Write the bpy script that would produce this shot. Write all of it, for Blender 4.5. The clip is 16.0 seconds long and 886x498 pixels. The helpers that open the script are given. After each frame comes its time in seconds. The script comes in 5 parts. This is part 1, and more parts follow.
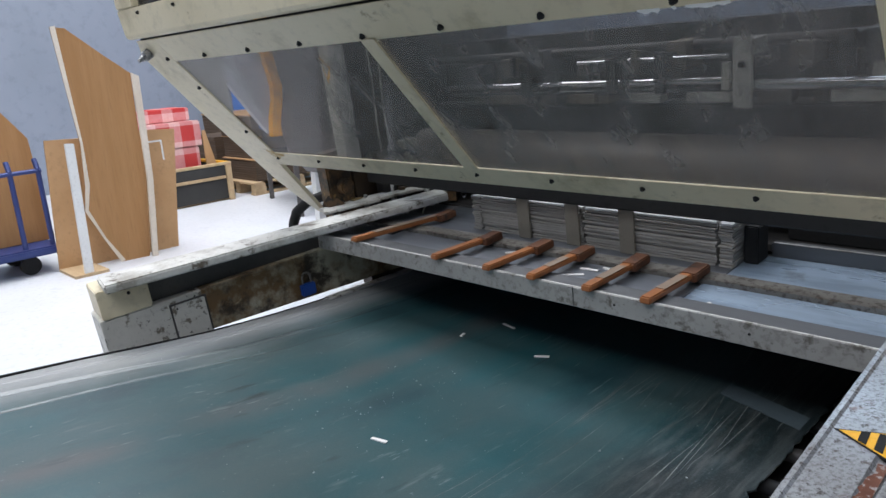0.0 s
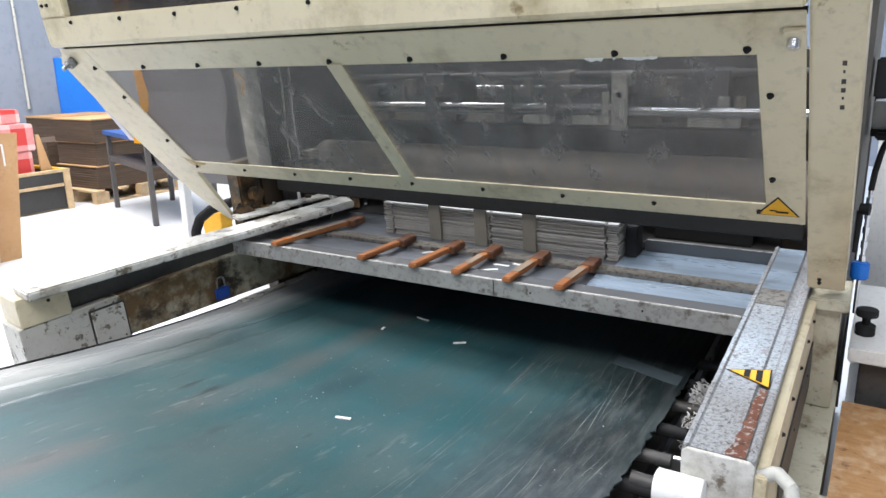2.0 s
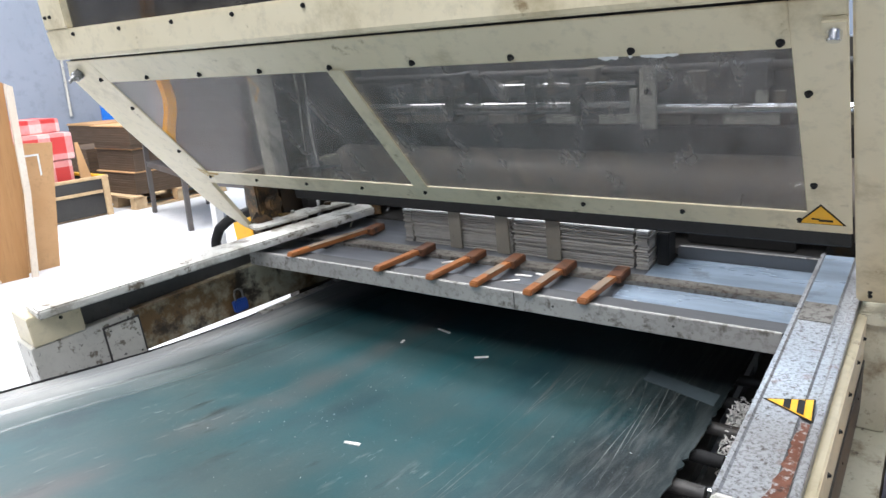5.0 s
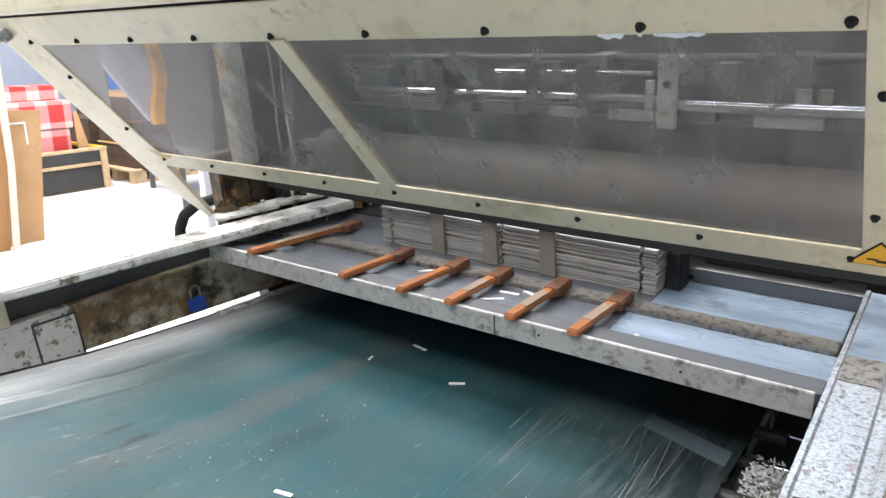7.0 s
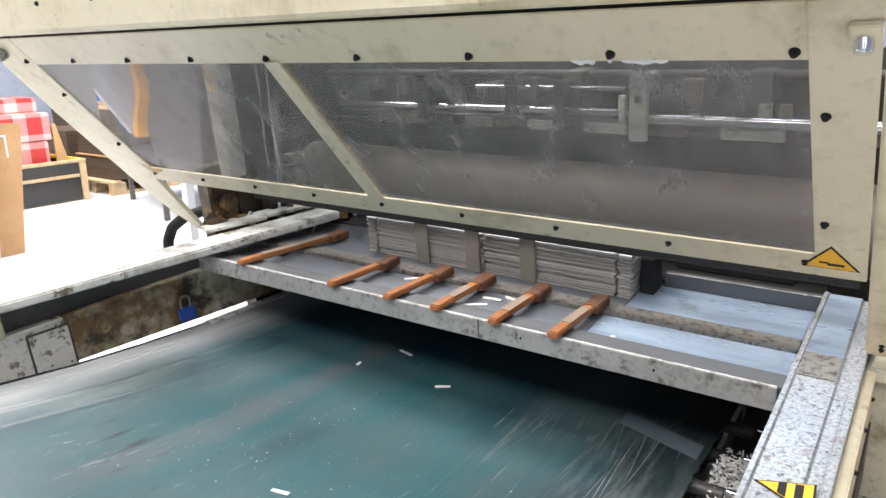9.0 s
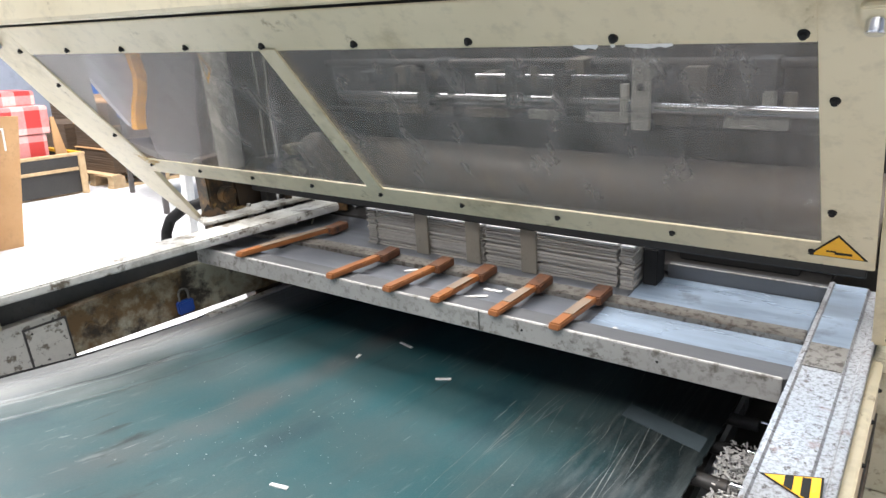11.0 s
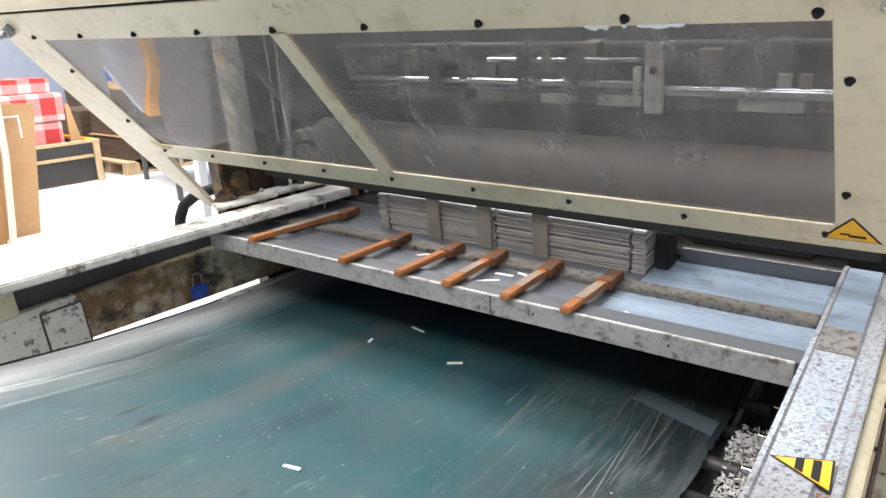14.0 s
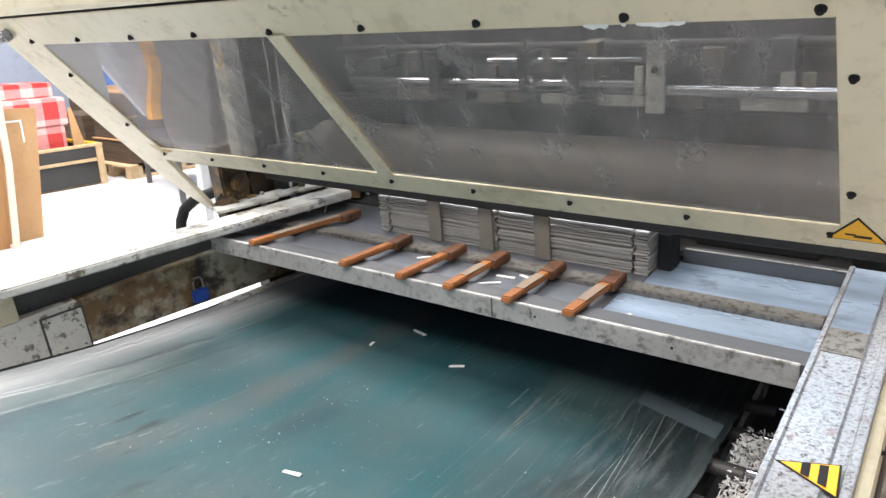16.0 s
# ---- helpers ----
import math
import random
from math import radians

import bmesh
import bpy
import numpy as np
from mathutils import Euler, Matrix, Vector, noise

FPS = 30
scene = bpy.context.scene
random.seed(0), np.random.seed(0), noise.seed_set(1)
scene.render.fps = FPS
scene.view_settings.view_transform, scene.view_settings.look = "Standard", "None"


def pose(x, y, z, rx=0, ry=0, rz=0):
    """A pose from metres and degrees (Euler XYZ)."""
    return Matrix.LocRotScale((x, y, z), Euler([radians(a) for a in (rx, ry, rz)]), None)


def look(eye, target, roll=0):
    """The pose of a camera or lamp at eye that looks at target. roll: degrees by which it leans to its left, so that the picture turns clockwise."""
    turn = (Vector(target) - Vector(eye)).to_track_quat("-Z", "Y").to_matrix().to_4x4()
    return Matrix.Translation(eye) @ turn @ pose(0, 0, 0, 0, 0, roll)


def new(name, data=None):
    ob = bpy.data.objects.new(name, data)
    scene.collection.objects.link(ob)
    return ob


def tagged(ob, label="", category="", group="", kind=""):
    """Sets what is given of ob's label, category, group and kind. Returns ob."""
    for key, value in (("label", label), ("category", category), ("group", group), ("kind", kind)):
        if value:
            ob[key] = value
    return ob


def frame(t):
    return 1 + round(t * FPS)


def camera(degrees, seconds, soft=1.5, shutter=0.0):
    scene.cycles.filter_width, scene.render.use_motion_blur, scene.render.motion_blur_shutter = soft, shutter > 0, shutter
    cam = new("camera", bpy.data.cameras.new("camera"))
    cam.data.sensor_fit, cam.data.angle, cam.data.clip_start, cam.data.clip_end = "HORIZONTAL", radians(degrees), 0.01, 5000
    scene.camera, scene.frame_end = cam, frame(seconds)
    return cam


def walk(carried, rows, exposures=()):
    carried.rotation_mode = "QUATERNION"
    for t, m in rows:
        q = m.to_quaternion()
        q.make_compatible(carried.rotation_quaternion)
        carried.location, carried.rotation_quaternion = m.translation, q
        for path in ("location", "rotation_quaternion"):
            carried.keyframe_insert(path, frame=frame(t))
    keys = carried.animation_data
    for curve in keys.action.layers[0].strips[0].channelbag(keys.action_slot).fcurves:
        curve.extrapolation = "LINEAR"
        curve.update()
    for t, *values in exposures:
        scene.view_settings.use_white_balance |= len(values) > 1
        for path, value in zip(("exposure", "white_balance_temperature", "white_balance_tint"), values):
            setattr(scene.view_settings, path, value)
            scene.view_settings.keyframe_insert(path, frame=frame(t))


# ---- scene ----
cam = camera(63.9, 16.0)
PATH = [
    (0, (0.272, -0.9474, 1.2979), (-1.1188, 0.3973, 0.7905), -3.83),
    (0.5, (0.274, -1.0726, 1.315), (-0.9638, 0.4161, 0.8135), -0.99),
    (1, (0.25, -1.1515, 1.3305), (-0.8979, 0.4259, 0.8897), 0.58),
    (1.5, (0.234, -1.2821, 1.331), (-0.8019, 0.351, 0.8213), -0.78),
    (2, (0.213, -1.3027, 1.3461), (-0.8142, 0.3383, 0.8439), -1.31),
    (2.5, (0.207, -1.2718, 1.3591), (-0.8292, 0.3671, 0.8688), -2),
    (3, (0.203, -1.2561, 1.3636), (-0.8578, 0.3662, 0.871), -2.32),
    (5.3, (0.21, -1.1278, 1.3559), (-0.9258, 0.4325, 0.8311), -2.87),
    (5.5, (0.183, -1.0984, 1.3527), (-0.965, 0.4421, 0.7968), -2.19),
    (6, (0.14, -1.0344, 1.3357), (-0.9919, 0.4987, 0.7289), -3.08),
    (6.5, (0.124, -0.8918, 1.3254), (-1.0562, 0.6142, 0.7429), -0.66),
    (7, (0.121, -0.864, 1.3391), (-1.0329, 0.6746, 0.7901), -0.58),
    (7.5, (0.123, -0.9053, 1.3512), (-1.0232, 0.6466, 0.8244), -1.63),
    (8, (0.142, -0.9237, 1.3544), (-0.9811, 0.6467, 0.8325), -1.41),
    (8.5, (0.152, -0.933, 1.3566), (-0.9577, 0.6407, 0.8161), -0.83),
    (9, (0.155, -0.9354, 1.3613), (-0.9547, 0.6429, 0.8344), -0.74),
    (11.5, (0.144, -0.9163, 1.3501), (-0.9643, 0.6543, 0.7979), -1.02),
    (12, (0.146, -0.9193, 1.3498), (-0.9664, 0.6468, 0.7931), -1),
    (12.5, (0.147, -0.9202, 1.3488), (-0.9751, 0.637, 0.7864), -1.26),
    (13, (0.145, -0.9176, 1.343), (-0.9732, 0.6347, 0.7599), -1.15),
    (13.5, (0.147, -0.9178, 1.345), (-0.9781, 0.6278, 0.7573), -1.22),
    (14, (0.15, -0.919, 1.3469), (-0.9824, 0.6234, 0.7648), -1.31),
    (14.5, (0.155, -0.9152, 1.3492), (-0.9818, 0.6259, 0.7724), -1.6),
    (15, (0.155, -0.91, 1.3477), (-0.9822, 0.6315, 0.7727), -1.6),
    (15.5, (0.152, -0.906, 1.3481), (-0.987, 0.6341, 0.7731), -1.6),
    (16, (0.148, -0.9028, 1.3454), (-0.9941, 0.6338, 0.767), -1.78),
]
walk(cam, [(t, look(eye, target, roll)) for t, eye, target, roll in PATH], [(0, -1.2, 6150, 12), (0.5, -0.8, 6200, 12), (1.0, -0.52, 6400, 12), (1.5, -0.38, 6450, 12), (3.0, -0.36, 6400, 12), (5.5, -0.34, 6400, 12), (6.0, -0.28, 6350, 12), (7.5, -0.07, 6650, 13), (14.0, -0.08, 6750, 13), (16.0, -0.08, 6750, 13)])

# the machine bed is pitched a few degrees: machine coordinates to the room
M = Matrix.Translation((0, 0, 1.36)) @ Matrix.Rotation(radians(5.5), 4, "X") @ Matrix.Translation((0, 0, -1.46))

# ---- world and light ----
world = bpy.data.worlds.new("sky")
scene.world = world
world.use_nodes = True
wn = world.node_tree
sky = wn.nodes.new("ShaderNodeTexSky")
sky.sky_type, sky.sun_disc, sky.sun_elevation, sky.sun_rotation = "NISHITA", False, radians(42), radians(200)
wn.links.new(sky.outputs[0], wn.nodes["Background"].inputs[0])
wn.nodes["Background"].inputs[1].default_value = 0.1


def rooflight_lamp(x, y, z, sx, sy, watts, colour):
    lamp = bpy.data.lights.new("rooflight_lamp", "AREA")
    lamp.shape, lamp.size, lamp.size_y, lamp.energy, lamp.color = "RECTANGLE", sx, sy, watts, colour
    ob = new("rooflight_lamp", lamp)
    ob.matrix_basis = pose(x, y, z)
    return ob


CEIL = 6.0
ROOFLIGHTS = [(-5.4, 1.0, 4.4, 5.0, 1560, (1.0, 0.99, 0.98)), (-0.6, 2.3, 3.0, 1.8, 230, (0.80, 0.90, 1.0)), (0.3, -4.1, 5.0, 3.4, 780, (0.96, 0.97, 0.97)), (-1.6, 7.4, 5.0, 2.4, 420, (0.62, 0.82, 1.0))]
for x, y, sx, sy, w, c in ROOFLIGHTS:
    rooflight_lamp(x, y, CEIL + 0.1, sx - 0.1, sy - 0.1, w, c)


# ---- materials ----
def material(name):
    m = bpy.data.materials.new(name)
    m.use_nodes = True
    n = m.node_tree.nodes
    return m, n, m.node_tree.links, n["Principled BSDF"]


def noise_node(n, l, coord, scale, detail=5.0, rough=0.6, stretch=None):
    t = n.new("ShaderNodeTexNoise")
    t.inputs["Scale"].default_value, t.inputs["Detail"].default_value, t.inputs["Roughness"].default_value = scale, detail, rough
    if stretch:
        mp = n.new("ShaderNodeMapping")
        mp.inputs["Scale"].default_value = stretch
        l.new(coord, mp.inputs["Vector"])
        coord = mp.outputs[0]
    l.new(coord, t.inputs["Vector"])
    return t.outputs[0]


def ramp_node(n, l, fac, lo, hi):
    r = n.new("ShaderNodeMapRange")
    r.inputs["From Min"].default_value, r.inputs["From Max"].default_value = lo, hi
    l.new(fac, r.inputs["Value"])
    return r.outputs[0]


def mix_node(n, l, fac, a, b):
    m = n.new("ShaderNodeMix")
    m.data_type = "RGBA"
    for sock, v in ((m.inputs[6], a), (m.inputs[7], b)):
        if hasattr(v, "is_linked"):
            l.new(v, sock)
        else:
            sock.default_value = (*v, 1)
    if hasattr(fac, "is_linked"):
        l.new(fac, m.inputs[0])
    else:
        m.inputs[0].default_value = fac
    return m.outputs[2]


def surface(name, c1, c2, rough=0.5, metal=0.0, fine=60.0, coarse=3.0, stain=None, bump=0.15, stretch=None, spec=0.5, island=0.0):
    """Base colour varied at two scales, with optional stains: (colour, low, high, scale)."""
    m, n, l, b = material(name)
    co = n.new("ShaderNodeTexCoord").outputs["Object"]
    f = noise_node(n, l, co, fine, 6, 0.65, stretch)
    g = noise_node(n, l, co, coarse, 4, 0.6, stretch)
    col = mix_node(n, l, ramp_node(n, l, g, 0.35, 0.65), c1, c2)
    dark = tuple(v * 0.72 for v in c1)
    col = mix_node(n, l, ramp_node(n, l, f, 0.52, 0.8), col, dark)
    if stain:
        for sc, lo, hi, size in stain:
            s = noise_node(n, l, co, size, 7, 0.68)
            col = mix_node(n, l, ramp_node(n, l, s, lo, hi), col, sc)
    if island:
        geo = n.new("ShaderNodeNewGeometry").outputs["Random Per Island"]
        oi = n.new("ShaderNodeObjectInfo").outputs["Random"]
        ad = n.new("ShaderNodeMath")
        l.new(geo, ad.inputs[0]), l.new(oi, ad.inputs[1])
        fr = n.new("ShaderNodeMath")
        fr.operation = "FRACT"
        l.new(ad.outputs[0], fr.inputs[0])
        mu = n.new("ShaderNodeMath")
        mu.operation = "MULTIPLY"
        l.new(fr.outputs[0], mu.inputs[0])
        mu.inputs[1].default_value = island
        col = mix_node(n, l, mu.outputs[0], col, tuple(v * 0.5 for v in c1))
    l.new(col, b.inputs["Base Color"])
    r = n.new("ShaderNodeMapRange")
    r.inputs["To Min"].default_value, r.inputs["To Max"].default_value = max(0.02, rough - 0.12), min(1, rough + 0.15)
    l.new(g, r.inputs["Value"]), l.new(r.outputs[0], b.inputs["Roughness"])
    b.inputs["Metallic"].default_value = metal
    b.inputs["Specular IOR Level"].default_value = spec
    if bump:
        bp = n.new("ShaderNodeBump")
        bp.inputs["Strength"].default_value, bp.inputs["Distance"].default_value = bump, 0.002
        l.new(f, bp.inputs["Height"]), l.new(bp.outputs[0], b.inputs["Normal"])
    return m


CREAM = surface("cream_paint", (0.67, 0.595, 0.42), (0.61, 0.535, 0.365), 0.42, stain=[((0.33, 0.27, 0.15), 0.54, 0.76, 4.0), ((0.22, 0.16, 0.08), 0.62, 0.72, 14.0)], fine=30, bump=0.05)
CREAM_DIRTY = surface("worn_cream_paint", (0.48, 0.46, 0.36), (0.38, 0.36, 0.27), 0.55, stain=[((0.16, 0.12, 0.07), 0.52, 0.70, 9.0), ((0.09, 0.07, 0.05), 0.60, 0.70, 26.0)], fine=50)
OLD_CREAM = surface("grease_stained_paint", (0.42, 0.40, 0.31), (0.30, 0.27, 0.18), 0.5, stain=[((0.15, 0.09, 0.035), 0.43, 0.56, 5.0), ((0.035, 0.026, 0.018), 0.50, 0.62, 9.0)], fine=40)
GREY_PLATE = surface("scuffed_grey_paint", (0.40, 0.40, 0.37), (0.48, 0.48, 0.44), 0.5, stain=[((0.10, 0.10, 0.09), 0.58, 0.66, 18.0)], fine=60)
END_PLATE = surface("chipped_pale_paint", (0.60, 0.59, 0.54), (0.50, 0.49, 0.44), 0.5, stain=[((0.16, 0.14, 0.11), 0.56, 0.62, 22.0), ((0.035, 0.033, 0.03), 0.61, 0.65, 38.0)], fine=60)
WHITE_CAP = surface("worn_white_paint", (0.62, 0.61, 0.57), (0.52, 0.51, 0.47), 0.45, stain=[((0.30, 0.28, 0.24), 0.48, 0.64, 8.0), ((0.13, 0.105, 0.075), 0.55, 0.64, 22.0)], fine=45)
WHITE = surface("white_paint", (0.78, 0.78, 0.76), (0.72, 0.72, 0.70), 0.4, bump=0.03)
BLACK = surface("black_rubber", (0.012, 0.012, 0.013), (0.018, 0.018, 0.018), 0.7, spec=0.25)
BLACK_BOARD = surface("black_stained_board", (0.025, 0.024, 0.023), (0.04, 0.038, 0.035), 0.7)
DARK = surface("dark_steel", (0.055, 0.055, 0.055), (0.09, 0.085, 0.08), 0.5, metal=0.4, stain=[((0.10, 0.07, 0.04), 0.6, 0.75, 9.0)])
CASTING = surface("greasy_ochre_casting", (0.13, 0.070, 0.024), (0.055, 0.034, 0.018), 0.42, stain=[((0.36, 0.23, 0.07), 0.58, 0.70, 13.0), ((0.015, 0.012, 0.009), 0.46, 0.56, 16.0)], bump=0.4)
OILY = surface("oily_brown_steel", (0.045, 0.026, 0.011), (0.016, 0.012, 0.009), 0.45, metal=0.2, stain=[((0.22, 0.17, 0.09), 0.64, 0.72, 14.0), ((0.012, 0.01, 0.009), 0.5, 0.6, 9.0)])
ALU = surface("cast_aluminium", (0.42, 0.41, 0.385), (0.35, 0.34, 0.32), 0.62, metal=0.25, stain=[((0.27, 0.26, 0.24), 0.50, 0.64, 45.0), ((0.14, 0.13, 0.11), 0.57, 0.66, 28.0)], fine=90, bump=0.2)
# steel whose bluish reflection is put into the base colour
PLATE_SHEEN = surface("blue_sheen_plate", (0.45, 0.56, 0.69), (0.24, 0.30, 0.37), 0.27, metal=0.5, stain=[((0.12, 0.13, 0.14), 0.56, 0.74, 7.0)], fine=30, coarse=5, stretch=(0.4, 2.0, 1.0), bump=0.05)
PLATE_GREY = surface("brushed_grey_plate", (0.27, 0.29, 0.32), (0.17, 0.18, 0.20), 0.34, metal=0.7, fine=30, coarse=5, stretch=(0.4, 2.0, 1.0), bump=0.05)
RAIL = surface("bare_worn_steel", (0.41, 0.42, 0.435), (0.32, 0.33, 0.345), 0.38, metal=0.4, stain=[((0.24, 0.24, 0.24), 0.48, 0.58, 150.0), ((0.10, 0.09, 0.085), 0.57, 0.63, 110.0), ((0.12, 0.10, 0.09), 0.60, 0.66, 50.0), ((0.16, 0.065, 0.035), 0.60, 0.70, 9.0)], fine=120, bump=0.25)
RUST = surface("rusty_steel", (0.13, 0.048, 0.028), (0.20, 0.085, 0.055), 0.5, metal=0.3, fine=70, coarse=30, stain=[((0.38, 0.36, 0.35), 0.54, 0.60, 75.0), ((0.06, 0.028, 0.02), 0.56, 0.64, 40.0)])
CLAMP = surface("rust_brown_clamp", (0.17, 0.065, 0.025), (0.09, 0.036, 0.018), 0.55, fine=70, stain=[((0.03, 0.018, 0.012), 0.52, 0.66, 25.0)])
CHROME = surface("chrome", (0.75, 0.76, 0.78), (0.68, 0.69, 0.70), 0.15, metal=1.0, bump=0)
FINGER = surface("orange_phenolic", (0.34, 0.120, 0.030), (0.22, 0.078, 0.022), 0.42, fine=60, stretch=(1, 0.2, 1), stain=[((0.34, 0.25, 0.16), 0.60, 0.72, 16.0), ((0.06, 0.03, 0.015), 0.60, 0.72, 30.0)])
TAN = surface("bare_tan_phenolic", (0.24, 0.175, 0.125), (0.18, 0.125, 0.085), 0.5, fine=60, stretch=(1, 0.2, 1))
STRAP = surface("speckled_strap_steel", (0.24, 0.22, 0.18), (0.19, 0.17, 0.14), 0.55, metal=0.2, fine=140, stain=[((0.10, 0.07, 0.04), 0.62, 0.7, 30.0)])
DULL = surface("dull_grey_steel", (0.15, 0.155, 0.16), (0.11, 0.112, 0.115), 0.45, metal=0.6, fine=40, stretch=(0.3, 3.0, 1.0))
SPECKLE = surface("mottled_steel", (0.21, 0.20, 0.18), (0.14, 0.13, 0.115), 0.5, metal=0.3, fine=110, stain=[((0.055, 0.045, 0.035), 0.50, 0.60, 60.0), ((0.09, 0.055, 0.03), 0.58, 0.70, 9.0)])
BOARD = surface("grey_cardboard", (0.38, 0.36, 0.335), (0.31, 0.295, 0.27), 0.75, fine=120, coarse=9, island=0.45)
# glossy board face, its base colour lightened for the glare on top
BOARD_GLARE = surface("glare_pale_board_face", (0.52, 0.52, 0.52), (0.45, 0.45, 0.45), 0.32, fine=60, coarse=5)
KRAFT = surface("brown_cardboard", (0.42, 0.225, 0.090), (0.36, 0.185, 0.07), 0.8, fine=14, coarse=2, stretch=(1, 5, 0.4), bump=0.1)
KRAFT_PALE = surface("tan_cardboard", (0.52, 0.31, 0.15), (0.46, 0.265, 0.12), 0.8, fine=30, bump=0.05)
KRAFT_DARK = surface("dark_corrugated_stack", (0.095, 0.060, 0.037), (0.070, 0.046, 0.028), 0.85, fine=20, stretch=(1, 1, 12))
WOOD = surface("raw_pine", (0.52, 0.38, 0.22), (0.42, 0.29, 0.16), 0.7, fine=40, stretch=(1, 6, 6))
PALE_WOOD = surface("pale_board_edge", (0.74, 0.66, 0.56), (0.66, 0.57, 0.46), 0.7)
BLUE = surface("blue_paint", (0.015, 0.19, 0.72), (0.015, 0.17, 0.64), 0.45, bump=0.02)
BENCH_BLUE = surface("dull_blue_paint", (0.025, 0.085, 0.28), (0.02, 0.07, 0.23), 0.5, bump=0.02)
NAVY = surface("navy_tube_paint", (0.02, 0.035, 0.14), (0.03, 0.05, 0.18), 0.4)
LOCK_BLUE = surface("blue_padlock_body", (0.01, 0.06, 0.30), (0.012, 0.05, 0.24), 0.4)
YELLOW = surface("yellow_paint", (0.85, 0.45, 0.015), (0.78, 0.40, 0.015), 0.45)
STRIP = surface("orange_yellow_paint", (0.90, 0.40, 0.003), (0.82, 0.35, 0.003), 0.5)
WALL = surface("blue_grey_wall", (0.25, 0.28, 0.34), (0.22, 0.25, 0.30), 0.8, fine=8, coarse=0.6)
CEILING = surface("ceiling_sheet", (0.5, 0.5, 0.5), (0.45, 0.45, 0.45), 0.8)
GREY_CAB = surface("grey_enamel", (0.092, 0.083, 0.079), (0.078, 0.071, 0.068), 0.5, bump=0.02)
PALE_FILL = surface("pale_lilac_fill", (0.50, 0.50, 0.54), (0.46, 0.46, 0.50), 0.5, bump=0.02)
OCHRE = surface("bare_ochre_primer", (0.42, 0.27, 0.07), (0.30, 0.19, 0.06), 0.6, fine=60, stain=[((0.55, 0.48, 0.32), 0.50, 0.60, 40.0)])
CYL = surface("grey_rubber_cylinder", (0.20, 0.170, 0.14), (0.14, 0.12, 0.10), 0.45, fine=40, stretch=(0.2, 3, 3))
SCRAP = surface("white_paper_scrap", (0.82, 0.80, 0.77), (0.74, 0.72, 0.69), 0.8, island=0.25)
DUST = surface("dusty_paper_crumbs", (0.42, 0.45, 0.44), (0.30, 0.34, 0.34), 0.8, island=0.6)
SCRATCH = surface("pale_scratch", (0.19, 0.21, 0.20), (0.075, 0.09, 0.088), 0.6, fine=40, coarse=12)
PALE_PATCH = surface("pale_grey_patch", (0.11, 0.145, 0.16), (0.075, 0.10, 0.11), 0.5, fine=30)
BROWN_SHEET = surface("amber_strapped_sheets", (0.46, 0.25, 0.10), (0.38, 0.19, 0.07), 0.40, fine=25, coarse=4, stretch=(1, 10, 1), stain=[((0.58, 0.42, 0.27), 0.48, 0.68, 14.0), ((0.22, 0.10, 0.035), 0.58, 0.68, 30.0)], bump=0.6)


def floor_material():
    m = surface("pale_epoxy_floor", (0.62, 0.63, 0.65), (0.55, 0.56, 0.58), 0.4, fine=25, coarse=0.8, stain=[((0.40, 0.40, 0.40), 0.62, 0.8, 2.2)], bump=0.03)
    return m


